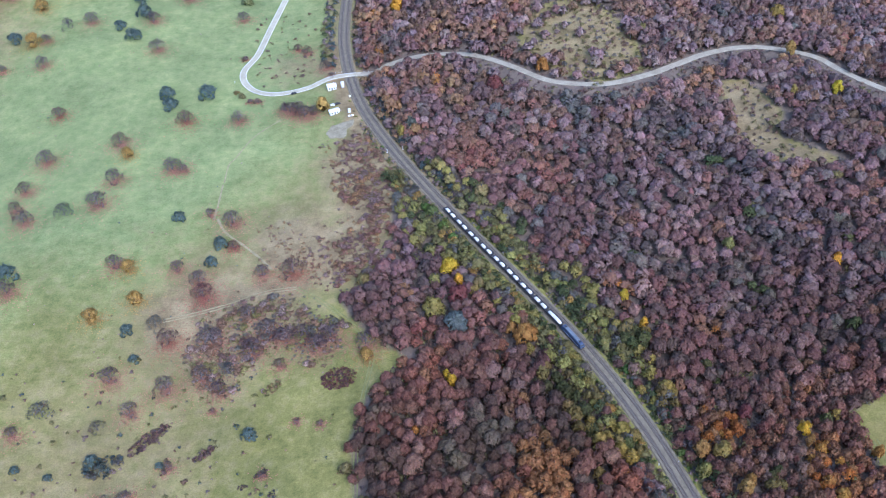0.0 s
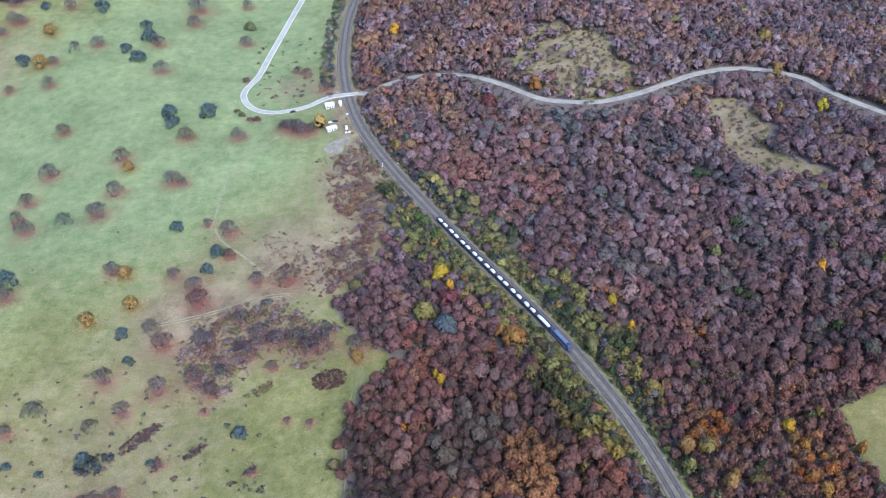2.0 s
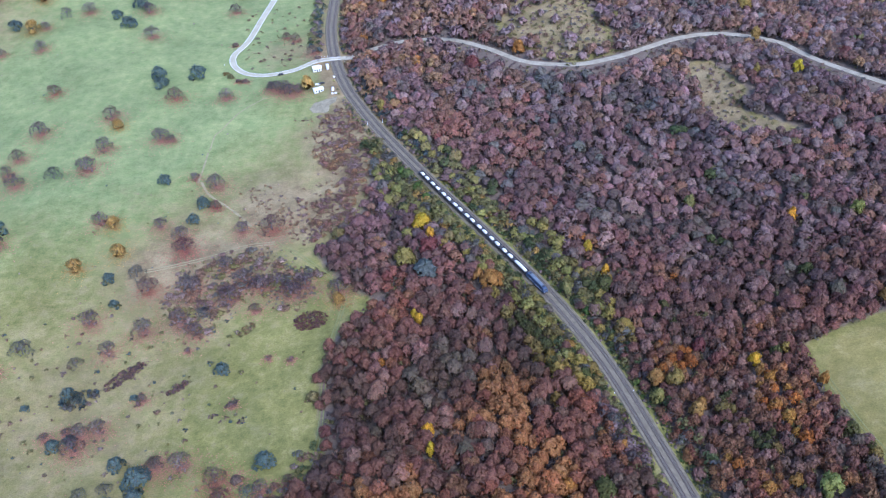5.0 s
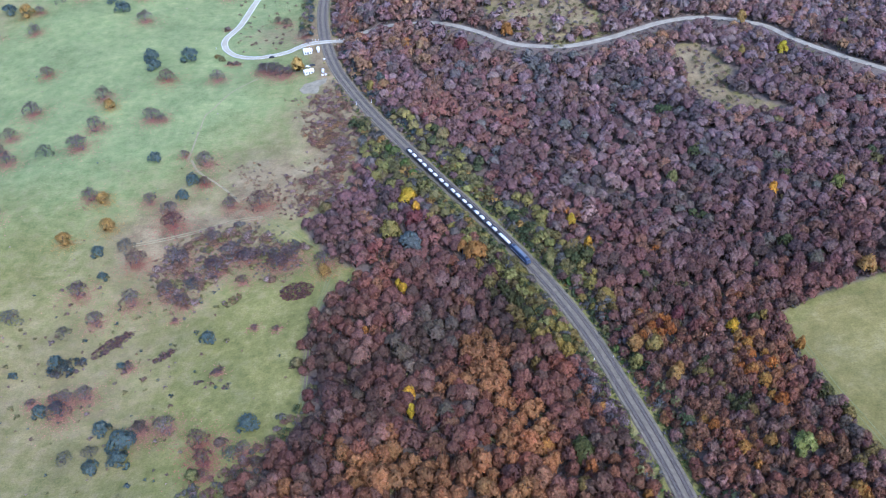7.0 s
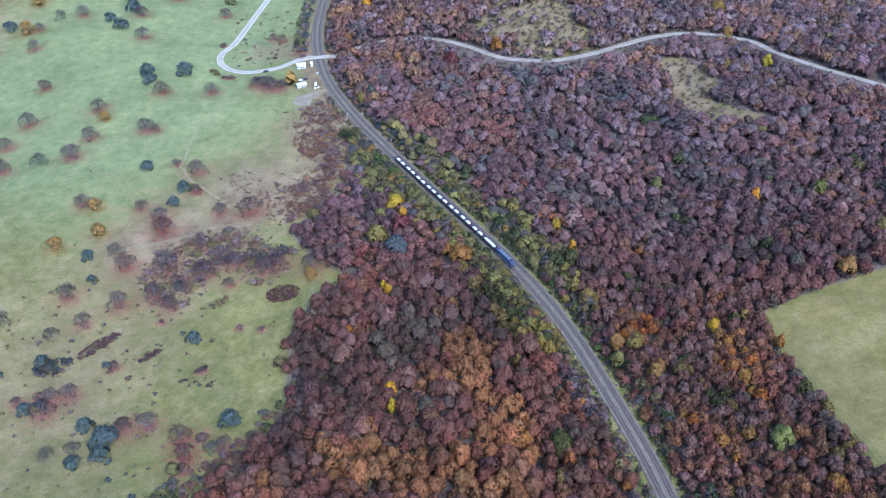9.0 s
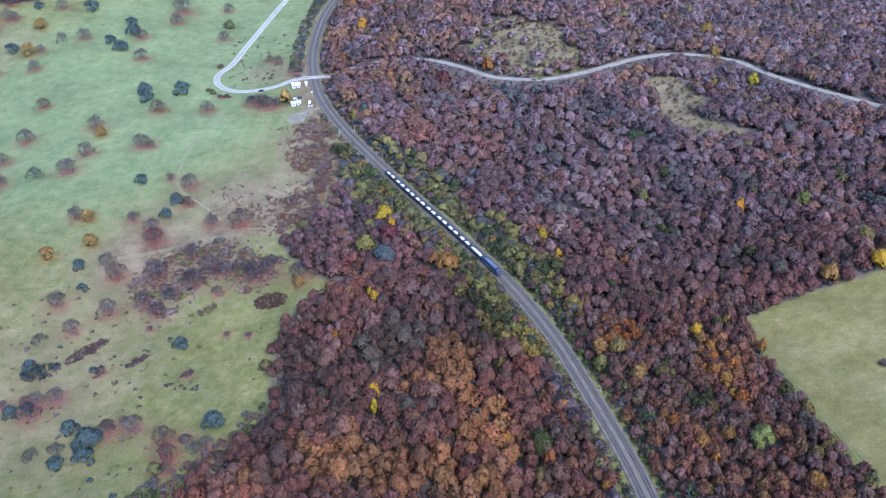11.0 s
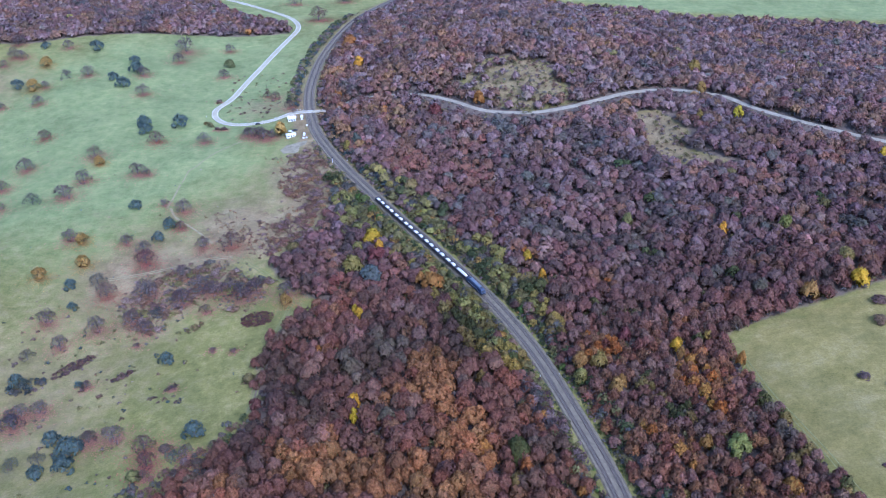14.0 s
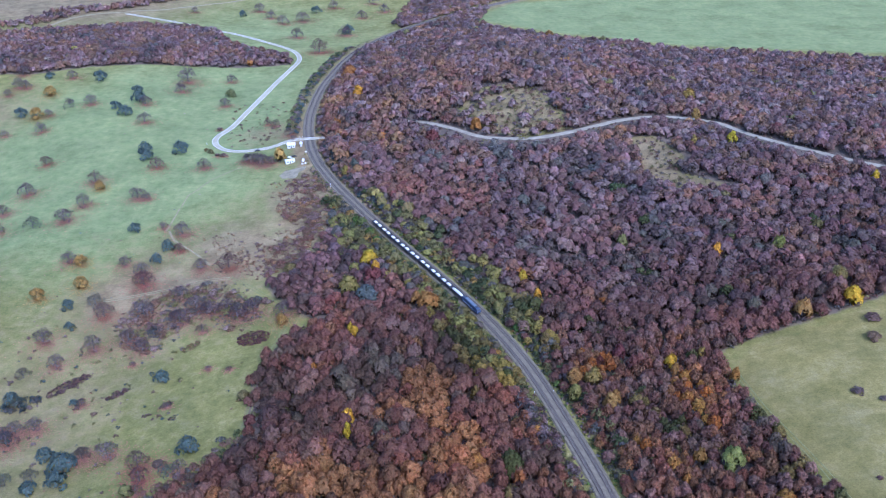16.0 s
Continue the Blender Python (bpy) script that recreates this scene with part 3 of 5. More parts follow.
def lay_way(pts, half, mat, label, offset=0.0):
    line = resample(pts, 3.0)
    half = half * (1 + 0.18 * np.sin(np.arange(len(line)) * 1.3))
    d_ = np.gradient(line, axis=0)
    d_ /= np.linalg.norm(d_, axis=1)[:, None]
    s_ = np.stack([d_[:, 1], -d_[:, 0]], 1)
    line = line + s_ * offset
    rows_ = []
    for k, up in ((-1, -0.25), (-0.8, 0.1), (0, 0.13), (0.8, 0.1), (1, -0.25)):
        r_ = line + s_ * (half * k)[:, None]
        rows_.append(np.column_stack([r_, ground_at(r_[:, 0], r_[:, 1]) + up]))
    v_ = np.stack(rows_, 1).reshape(-1, 3)
    f_ = [(a + k + 5, a + k + 6, a + k + 1, a + k) for a in range(0, (len(line) - 1) * 5, 5) for k in range(4)]
    tagged(new("path", mesh_from("path", v_, f_, mat)), label, "path", kind="structure")


lay_way(DIRT_TRACK, 0.9, dirt_mat, "pale rutted dirt track through dry grass")
lay_way(BARE_STRIP, 0.8, dirt_mat, "pale worn strip of dry grass on the meadow")
for off in (-1.0, 1.0):
    lay_way(TRACK_EDGE, 0.42, wheel_mat, "trodden grass wheel rut along the edge of the wood", off)
    lay_way(TRACK_FIELD, 0.42, dirt_mat, "pale dirt wheel rut across the meadow", off)
lay_way(FOOTPATH, 0.55, dirt_mat, "narrow trodden footpath over the meadow")
for off in (-1.0, 1.0):
    lay_way(FIELD_WAY, 0.28, wheel_mat, "faint wheel rut along the edge of the pale field", off)
yard_mat = surface("yard_gravel", (0.215, 0.182, 0.108), (0.325, 0.278, 0.175), 0.25, 0.95, fine=1.8)
lay_patch(GRAVEL, "grey gravel yard beside the railway", yard_mat)
lay_track(PLATEAU_PATH, 3.0, "pale farm track across the distant plateau")

# ---------------------------------------------------------------- railway
bed_z = np.full(len(rail_line), -0.28)
d = np.gradient(rail_line, axis=0)
d /= np.linalg.norm(d, axis=1)[:, None]
side = np.stack([d[:, 1], -d[:, 0]], 1)
rows = [np.column_stack([rail_line + side * off, bed_z + dz]) for off, dz in ((-5.7, -1.0), (-4.6, 0), (4.6, 0), (5.7, -1.0))]
v = np.stack(rows, 1).reshape(-1, 3)
f = [(a + k + 4, a + k + 5, a + k + 1, a + k) for a in range(0, (len(rail_line) - 1) * 4, 4) for k in range(3)]
railway = tagged(new("railway", mesh_from("railway", v, f, ballast_mat)), "double-track railway on a pale grey ballast bed", "railway", kind="structure")
TRACK_GAP = 2.3
for s in (-1, 1):
    line = rail_line + side * TRACK_GAP * s
    v, f = ribbon(line, bed_z + 0.06, 1.1, 0.05)
    part("stained_strip", mesh_from("stained_strip", v, f, stained_mat), railway, "oil-stained brown ballast between the rails")
    for k in (-0.75, 0.75):
        v, f = ribbon(line, bed_z + 0.36, 0.075, 0.2, k)
        part("rail", mesh_from("rail", v, f, steel_mat), railway, "rust-brown steel rail")
    sl = resample(line[(line[:, 1] > 110) & (line[:, 1] < 980)], 0.65)
    dd = np.gradient(sl, axis=0)
    dd /= np.linalg.norm(dd, axis=1)[:, None]
    across = np.stack([dd[:, 1], -dd[:, 0]], 1)
    v, f = [], []
    for p, a, b in zip(sl, across, dd):
        n = len(v)
        for z in (-0.25, -0.13):
            for i, j in ((-1.25, -0.13), (1.25, -0.13), (1.25, 0.13), (-1.25, 0.13)):
                q = p + a * i + b * j
                v.append((q[0], q[1], z))
        f += [(n + 4, n + 7, n + 6, n + 5), (n, n + 4, n + 5, n + 1), (n + 1, n + 5, n + 6, n + 2), (n + 2, n + 6, n + 7, n + 3), (n + 3, n + 7, n + 4, n)]
    part("sleepers", mesh_from("sleepers", v, f, sleeper_mat), railway, "weathered concrete and timber sleepers")["kind"] = "stuff"

# ---------------------------------------------------------------- plants
rng = np.random.default_rng(7)


def turn_axes(n, g):
    """Two random unit vectors across each direction n."""
    r = g.normal(size=n.shape)
    u = np.cross(n, r)
    u /= np.linalg.norm(u, axis=1)[:, None] + 1e-9
    return u, np.cross(n, u)


def unit(v):
    return v / (np.linalg.norm(v, axis=-1, keepdims=True) + 1e-9)


def crown_shape(seed, count, size, twig=0.25, lobes=9, spread=0.6, flat=0.8, small=1.0, core_size=2.0, core_share=0.2, rough=0.22):
    """A crown of radius 1 and height 1 (its foot at z 0): a dome of small leaf clumps on rounded lobes, with fine twigs standing out and larger clumps inside."""
    g = np.random.default_rng(seed)
    turn = np.arange(lobes) * 2.399 + g.uniform(0, 6)
    out = np.sqrt((np.arange(lobes) + 0.4) / lobes) * spread * g.uniform(0.85, 1.15, lobes)
    c = np.stack([out * np.cos(turn), out * np.sin(turn), 0.66 - 0.62 * (out / spread) ** 1.8 + g.uniform(-0.08, 0.08, lobes)], 1)
    r = g.uniform(0.34, 0.48, lobes) * small
    k = g.choice(lobes, count, p=r ** 2 / (r ** 2).sum())
    way = g.normal(size=(count, 3))
    way[:, 2] = np.abs(way[:, 2]) * 1.1 - 0.3
    way = unit(way + c[k] * np.array([0.9, 0.9, 0.3]))
    at = c[k] + way * (r[k] * g.uniform(0.74, 1.05, count))[:, None]
    core = np.arange(count) >= int(count * (1 - core_share))
    at = np.where(core[:, None], c[k] + way * (r[k] * 0.80)[:, None], at)
    n = unit(way * 0.6 + c[k] * 0.5 + g.normal(size=(count, 3)) * 0.26 + np.array([0, 0, 0.1]))
    u, w = turn_axes(n, g)
    s = size * g.uniform(0.6, 1.35, (count, 1)) * np.where(core, core_size, 1.0)[:, None]
    tris = np.stack([at - u * s * 0.6 - w * s * 0.35, at + u * s * 0.6 - w * s * 0.35, at + w * s * 0.75 + u * s * g.uniform(-0.4, 0.4, (count, 1))], 1)
    m = int(count * twig)
    if m:
        u2, _ = turn_axes(way[:m], g)
        tip = at[:m] + way[:m] * size * g.uniform(0.5, 1.3, (m, 1)) + np.array([0, 0, size * 0.3])
        tris[:m] = np.stack([at[:m] - u2 * size * 0.2, at[:m] + u2 * size * 0.2, tip], 1)
    under = np.cross(tris[:, 1] - tris[:, 0], tris[:, 2] - tris[:, 0])[:, 2] < 0
    tris[under] = tris[under][:, ::-1]
    nor = unit(unit(tris - c[k][:, None, :]) * 0.75 + unit(tris + np.array([0, 0, 0.15])) * 0.5 + g.normal(size=(count, 1, 3)) * rough)
    tris[:, :, 2] = (tris[:, :, 2] + 0.12) * flat
    jit = g.normal(1.0, 0.45 * rough, count).clip(0.7, 1.35)[:, None, None] * np.ones((1, 3, 3))
    jit = jit * g.normal(1.0, 0.03, (count, 1, 3))
    return tris, jit, nor


def trunk_shape(seed, limbs=4, sides=5):
    """A tapered trunk of height 1 with limbs reaching into the crown."""
    g = np.random.default_rng(seed)
    out = []

    def tube(a, b, ra, rb):
        a, b = np.array(a, float), np.array(b, float)
        n = (b - a) / np.linalg.norm(b - a)
        u = np.cross(n, [0.3, 1.0, 0.2])
        u /= np.linalg.norm(u)
        w = np.cross(n, u)
        ang = np.arange(sides) * 2 * np.pi / sides
        ring = np.cos(ang)[:, None] * u + np.sin(ang)[:, None] * w
        p, q = a + ring * ra, b + ring * rb
        for i in range(sides):
            j = (i + 1) % sides
            out.append([p[i], p[j], q[j]])
            out.append([p[i], q[j], q[i]])

    top = np.array([g.uniform(-0.04, 0.04), g.uniform(-0.04, 0.04), 0.62])
    tube((0, 0, -0.05), top, 0.035, 0.022)
    tube(top, top + [g.uniform(-0.06, 0.06), g.uniform(-0.06, 0.06), 0.3], 0.022, 0.006)
    for i in range(limbs):
        a = i * 2 * np.pi / max(1, limbs) + g.uniform(-0.5, 0.5)
        z = g.uniform(0.35, 0.6)
        tube((0, 0, z), (0.26 * math.cos(a), 0.26 * math.sin(a), z + g.uniform(0.14, 0.28)), 0.016, 0.004)
    return np.array(out)


TONES = {
    "purple": (0.215, 0.139, 0.128), "mauve": (0.285, 0.212, 0.203), "brown": (0.262, 0.170, 0.122), "rust": (0.264, 0.150, 0.117),
    "ochre": (0.36, 0.232, 0.125), "blue": (0.098, 0.135, 0.135), "grey": (0.185, 0.178, 0.158), "gold": (0.43, 0.285, 0.09),
    "olive": (0.25, 0.232, 0.098), "red": (0.225, 0.10, 0.088), "yellow": (0.68, 0.472, 0.05), "lime": (0.32, 0.305, 0.10),
    "orange": (0.41, 0.205, 0.065), "green": (0.105, 0.130, 0.058), "dark": (0.150, 0.120, 0.112), "leaf": (0.135, 0.205, 0.055)}
WORDS = {"purple": "dusky purple-brown", "mauve": "bare mauve-grey", "brown": "dry brown", "rust": "rust-red", "ochre": "ochre-brown", "blue": "dark blue-green",
         "grey": "bare grey", "gold": "golden-orange", "olive": "olive-green", "red": "deep red", "yellow": "bright yellow", "lime": "yellow-green",
         "orange": "orange", "green": "green", "dark": "dark bare", "leaf": "fresh green"}


GULLIES = [[(114, 430), (113, 403), (115, 383), (133, 370), (159, 366)], [(185, 393), (186, 371), (173, 353), (177, 335)], [(148, 512), (153, 484), (162, 456), (200, 442)],
           [(221, 474), (223, 452), (209, 415), (211, 388), (232, 384)], [(192, 287), (205, 300), (225, 299)]]


def wander(x, y, seed, length):
    """A smooth random value for each place, spread evenly over 0 to 1; it changes over about length metres."""
    g = np.random.default_rng(seed)
    v = np.zeros(len(x))
    for _ in range(12):
        a, k = g.uniform(0, 2 * np.pi), 2 * np.pi / (length * g.uniform(0.7, 2.2))
        v += np.sin(k * (x * math.cos(a) + y * math.sin(a)) + g.uniform(0, 6.3))
    return even(v)


def even(v):
    return (np.argsort(np.argsort(v)) + 0.5) / len(v)


LEAFY = ("brown", "rust", "ochre", "red", "olive", "lime", "gold", "green", "orange")
OCHRE_RIDGE = [(50, 238, 9), (58, 222, 9), (63, 203, 9), (66, 184, 10), (62, 164, 12), (46, 158, 12), (54, 148, 12), (20, 200, 7), (28, 160, 9), (4, 171, 9), (-8, 160, 9), (-24, 166, 9)]


def tones(x, y):
    """The colour of each forest tree, by the stand it belongs to, with distance haze painted in."""
    n = len(x)
    names = np.array(["green", "olive", "lime", "grey", "dark", "purple", "mauve", "brown", "rust", "red", "ochre", "gold", "orange"])
    base = np.array([0.002, 0.010, 0.002, 0.03, 0.12, 0.50, 0.16, 0.13, 0.035, 0.003, 0.010, 0.001, 0.002])
    w = np.tile(base, (n, 1))
    rd, ri = near_line(x, y, rail_line)
    west = x < rail_line[ri, 0]

    def add(share, **mixes):
        for key, value in mixes.items():
            w[:, list(names).index(key)] += share * value

    def stand(cx, cy, r, amount, **mixes):
        add(amount * np.exp(-((x - cx) ** 2 + (y - cy) ** 2) / (2 * r * r)), **mixes)

    for cx, cy, r in OCHRE_RIDGE:
        stand(cx, cy, r, 4.0, ochre=0.8, brown=0.2, rust=0.04, gold=0.03)
    stand(80, 208, 13, 3.0, rust=0.35, purple=0.6, red=0.02)
    stand(84, 182, 12, 3.0, rust=0.3, purple=0.65, brown=0.2)
    stand(40, 188, 7, 2.5, red=0.08, rust=0.5, purple=0.4)
    stand(-30, 225, 28, 2.5, purple=0.75, mauve=0.12, dark=0.2)
    stand(10, 247, 11, 5.0, dark=0.8, grey=0.25)
    stand(-18, 252, 8, 4.0, dark=0.7, grey=0.2)
    stand(-7, 203, 7, 4.0, dark=0.7, grey=0.2)
    stand(40, 275, 20, 2.0, purple=0.7, dark=0.3, mauve=0.1)
    stand(25, 320, 25, 2.2, rust=0.35, purple=0.65, red=0.02)
    stand(-20, 340, 28, 1.5, purple=0.9, dark=0.2)
    stand(27, 484, 26, 2.6, rust=0.45, brown=0.35, purple=0.5)
    stand(62, 440, 30, 2.6, rust=0.32, red=0.03, brown=0.2, purple=0.8)
    stand(94, 530, 22, 2.5, grey=0.5, mauve=0.4, dark=0.25)
    stand(-35, 555, 25, 2.8, ochre=0.35, rust=0.45, brown=0.4, orange=0.06)
    stand(-10, 700, 60, 2.6, brown=0.8, rust=0.3, ochre=0.1)
    stand(130, 700, 60, 1.4, brown=0.6, mauve=0.4)
    stand(150, 200, 40, 2.8, mauve=0.2, brown=0.5, rust=0.35, ochre=0.34, olive=0.07, orange=0.11, gold=0.08, green=0.06, purple=0.2)
    stand(195, 165, 32, 2.0, brown=0.55, rust=0.3, olive=0.14, green=0.05, mauve=0.2)
    stand(207, 190, 12, 3.0, mauve=0.6, grey=0.3, purple=0.3)
    stand(170, 330, 70, 1.4, purple=0.8, mauve=0.3, dark=0.15)
    stand(230, 420, 60, 1.2, mauve=0.5, purple=0.4, brown=0.2)
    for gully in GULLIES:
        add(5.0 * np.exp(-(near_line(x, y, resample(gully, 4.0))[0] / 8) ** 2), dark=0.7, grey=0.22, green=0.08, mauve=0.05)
    add(6.0 * (west & (y < 238)) * np.exp(-((rd - 14) / 11) ** 2), mauve=0.25, grey=0.22, dark=0.65, purple=0.45)
    edge = np.where(west, np.exp(-((rd - 16) / 10) ** 2) * ease(225, 255, y) * ease(480, 455, y), np.exp(-((rd - 16) / 9) ** 2) * ease(262, 300, y) * ease(490, 430, y))
    add(edge * 2.6, olive=1.9, lime=1.7, green=1.0, grey=0.5, gold=0.2)
    # more pale mauve and brown with distance, standing in for haze
    far_haze = ease(330, 640, y)
    add(far_haze, mauve=0.45, brown=0.5)
    w /= w.sum(1, keepdims=True)
    luck = even(0.66 * wander(x, y, 31, 30) + 0.34 * rng.random(n))
    pick = (w.cumsum(1) > luck[:, None]).argmax(1)
    table = np.array([TONES[k] for k in names])
    col = table[pick] * rng.normal(1.0, 0.11, (n, 1)).clip(0.65, 1.4) * rng.normal(1.0, 0.03, (n, 3))
    drift = 2 * wander(x, y, 32, 70) - 1
    col = col * (1 + 0.13 * drift)[:, None] * (1 + np.outer(drift, (0.05, 0.0, -0.04)))
    # distance haze painted into the colours: far trees paler, near ones darker and redder
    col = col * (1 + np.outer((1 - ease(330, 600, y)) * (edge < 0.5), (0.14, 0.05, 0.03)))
    col = col * (1 + np.outer(far_haze, (0.34, 0.31, 0.27)))
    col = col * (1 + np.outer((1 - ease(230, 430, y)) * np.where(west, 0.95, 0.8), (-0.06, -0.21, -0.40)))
    return names[pick], col.clip(0.01, 0.95), edge


def scatter(x0, x1, y0, y1, step):
    xs, ys = np.meshgrid(np.arange(x0, x1, step), np.arange(y0, y1, step * 0.87))
    xs[1::2] += step / 2
    xs, ys = xs.ravel() + rng.uniform(-0.42, 0.42, xs.size) * step, ys.ravel() + rng.uniform(-0.42, 0.42, xs.size) * step
    return xs, ys


NAMED = [FOREST_leaf, FOREST_yellow, FOREST_red, FOREST_lime, FOREST_grey, FOREST_orange, FOREST_gold]
named_xy = np.array([(a, b, c) for q in NAMED for a, b, c in q])


def clear_of(x, y, rail_gap, road_gap):
    ok = near_line(x, y, rail_line)[0] > rail_gap
    for line in (road_west_line, road_east_line):
        dd, k = near_line(x, y, line)
        south = y < line[k, 1]
        ok &= dd > np.where(south & (x > 25) & (x < 430), road_gap + np.where(x > 240, 12.0, 14.5), np.where(south & (x > -60), road_gap + 5, road_gap))
    dd = np.hypot(x[:, None] - named_xy[None, :, 0], y[:, None] - named_xy[None, :, 1]) - named_xy[None, :, 2] * 0.55
    return ok & (dd.min(1) > 0.5)


def crown_set(seed, count, size, core_size, core_share, rough, flat=0.8):
    """Three leafy crowns of many small lobes, then three bare ones of fine twigs on broad rounded lobes."""
    leafy = [crown_shape(seed + i, count, size * 0.96, 0.2, lobes, 0.70, flat, 0.66, core_size, core_share, rough * 1.2) for i, lobes in enumerate((17, 14, 20))]
    return leafy + [crown_shape(seed + 10 + i, count, size, twig, lobes, 0.6, flat, 1.0, core_size, core_share, rough) for i, (twig, lobes) in enumerate(((0.28, 9), (0.2, 12), (0.25, 7)))]


near_crowns = crown_set(100, 420, 0.170, 1.6, 0.34, 0.26)
young_crowns = crown_set(150, 250, 0.205, 1.5, 0.3, 0.28)
mid_crowns = crown_set(200, 170, 0.238, 1.75, 0.34, 0.12, 0.62)
far_crowns = crown_set(300, 72, 0.36, 1.6, 0.4, 0.12, 0.62)
thin_trunks = [trunk_shape(400 + i, 2, 3) for i in range(3)]


def grow(x, y, diameter, tall, colour, crowns, trunks=True, leafy=None):
    """Triangles, colours, normals and slots of many trees."""
    n = len(x)
    z = ground_at(x, y)
    half = len(crowns) // 2
    kind = rng.integers(0, len(crowns), n) if leafy is None else rng.integers(0, half, n) + np.where(leafy, 0, half)
    ang = rng.uniform(0, 2 * np.pi, n)
    T, C, M, N = [], [], [], []
    for k, (tris, jit, nor) in enumerate(crowns):
        q = np.where(kind == k)[0]
        if not len(q):
            continue
        ca, sa = np.cos(ang[q])[:, None, None], np.sin(ang[q])[:, None, None]
        r, h = (diameter[q] / 2)[:, None, None], tall[q][:, None, None]
        X = (tris[None, :, :, 0] * ca - tris[None, :, :, 1] * sa) * r + x[q][:, None, None]
        Y = (tris[None, :, :, 0] * sa + tris[None, :, :, 1] * ca) * r + y[q][:, None, None]
        Z = tris[None, :, :, 2] * h * 0.78 + z[q][:, None, None] + h * 0.2
        T.append(np.stack([X, Y, Z], -1).reshape(-1, 3, 3))
        nz = np.broadcast_to(nor[None, :, :, 2], X.shape)
        N.append(np.stack([nor[None, :, :, 0] * ca - nor[None, :, :, 1] * sa, nor[None, :, :, 0] * sa + nor[None, :, :, 1] * ca, nz], -1).reshape(-1, 3, 3))
        C.append((colour[q][:, None, None, :] * jit[None]).reshape(-1, 3, 3))
        M.append(np.zeros(len(q) * len(tris), int))
    if trunks:
        for k, tris in enumerate(thin_trunks):
            q = np.where(rng.integers(0, 3, n) == k)[0]
            h = (tall[q] * 0.9)[:, None, None]
            X, Y = tris[None, :, :, 0] * h + x[q][:, None, None], tris[None, :, :, 1] * h + y[q][:, None, None]
            Z = tris[None, :, :, 2] * h + z[q][:, None, None]
            T.append(np.stack([X, Y, Z], -1).reshape(-1, 3, 3))
            flat_side = unit(np.cross(tris[:, 1] - tris[:, 0], tris[:, 2] - tris[:, 0]))
            N.append(np.tile(np.repeat(flat_side[:, None, :], 3, 1), (len(q), 1, 1)))
            C.append(np.ones((len(q) * len(tris), 3, 3)))
            M.append(np.ones(len(q) * len(tris), int))
    return np.concatenate(T), np.concatenate(C), np.concatenate(M), np.concatenate(N)


def plant_wood(label, chunks):
    T, C, M, N = (np.concatenate(q) for q in zip(*chunks))
    return tagged(new("forest", soup("forest", T, C, [foliage, bark], M, N)), label, "forest", kind="stuff")


# the woods on both sides of the line
SPACING = 6.5


def young_wood(x, y):
    """The wood of smaller trees between the railway and the pale field."""
    return inside(x, y, EAST_FOREST) & (y < 285 - 0.25 * np.abs(x - 150))


fx_, fy_ = scatter(-140, 700, 95, 1130, SPACING)
yx, yy = scatter(90, 330, 95, 300, 4.9)
fx_, fy_ = np.concatenate([fx_[~young_wood(fx_, fy_)], yx[young_wood(yx, yy)]]), np.concatenate([fy_[~young_wood(fx_, fy_)], yy[young_wood(yx, yy)]])
wedge = np.abs(fx_ - 60) < 48 + (fy_ + 125) * 0.545
in_east, in_west = inside(fx_, fy_, EAST_FOREST), inside(fx_, fy_, WEST_FOREST)
keep = wedge & (in_east | in_west) & ~inside(fx_, fy_, FIELD) & ~inside(fx_, fy_ + 3, GLADE) & ~((ragged(fx_, fy_, CLEARING, 9) | ragged(fx_, fy_, GLADE, 5)) & (rng.random(len(fx_)) > 0.12))
fx_, fy_, in_west = fx_[keep], fy_[keep], in_west[keep]
ok = clear_of(fx_, fy_, 8.6, 4.6)
edge_soft = in_west & ~inside(fx_ - 7, fy_, WEST_FOREST)
ok &= ~(edge_soft & (rng.random(len(fx_)) < 0.25))
fx_, fy_, in_west = fx_[ok], fy_[ok], in_west[ok]
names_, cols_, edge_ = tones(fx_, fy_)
size_ = rng.normal(9.0, 1.6, len(fx_)).clip(5.5, 13)
young_ = young_wood(fx_, fy_)
size_ = np.where(young_, size_ * 0.74, size_)
tall_ = size_ * rng.uniform(0.82, 1.2, len(fx_)) + 1.4
rail_near, _ = near_line(fx_, fy_, rail_line)
small = np.maximum(np.clip(edge_, 0, 1), 0.8 * (in_west & (fy_ < 238)) * np.exp(-((rail_near - 12) / 12) ** 2))
size_, tall_ = size_ * (1 - 0.16 * small), tall_ * (1 - 0.25 * small)
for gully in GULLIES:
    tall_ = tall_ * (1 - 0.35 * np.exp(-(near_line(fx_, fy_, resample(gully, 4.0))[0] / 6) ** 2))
tall_ = np.where(rail_near < 13, np.minimum(tall_, 5.5), tall_)
single = (fy_ < 236) & (fy_ > 149) & (fx_ > -70) & (fx_ < 205)
order = np.where(single)[0]
order = order[np.argsort(fy_[order] + 0.15 * np.abs(fx_[order] - 80))][:130]
single = np.zeros(len(fx_), bool)
single[order] = True
rest = ~single
near_, far_ = fy_ < 315, fy_ > 560


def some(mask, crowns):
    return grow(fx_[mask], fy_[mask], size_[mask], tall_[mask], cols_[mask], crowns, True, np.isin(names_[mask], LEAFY))


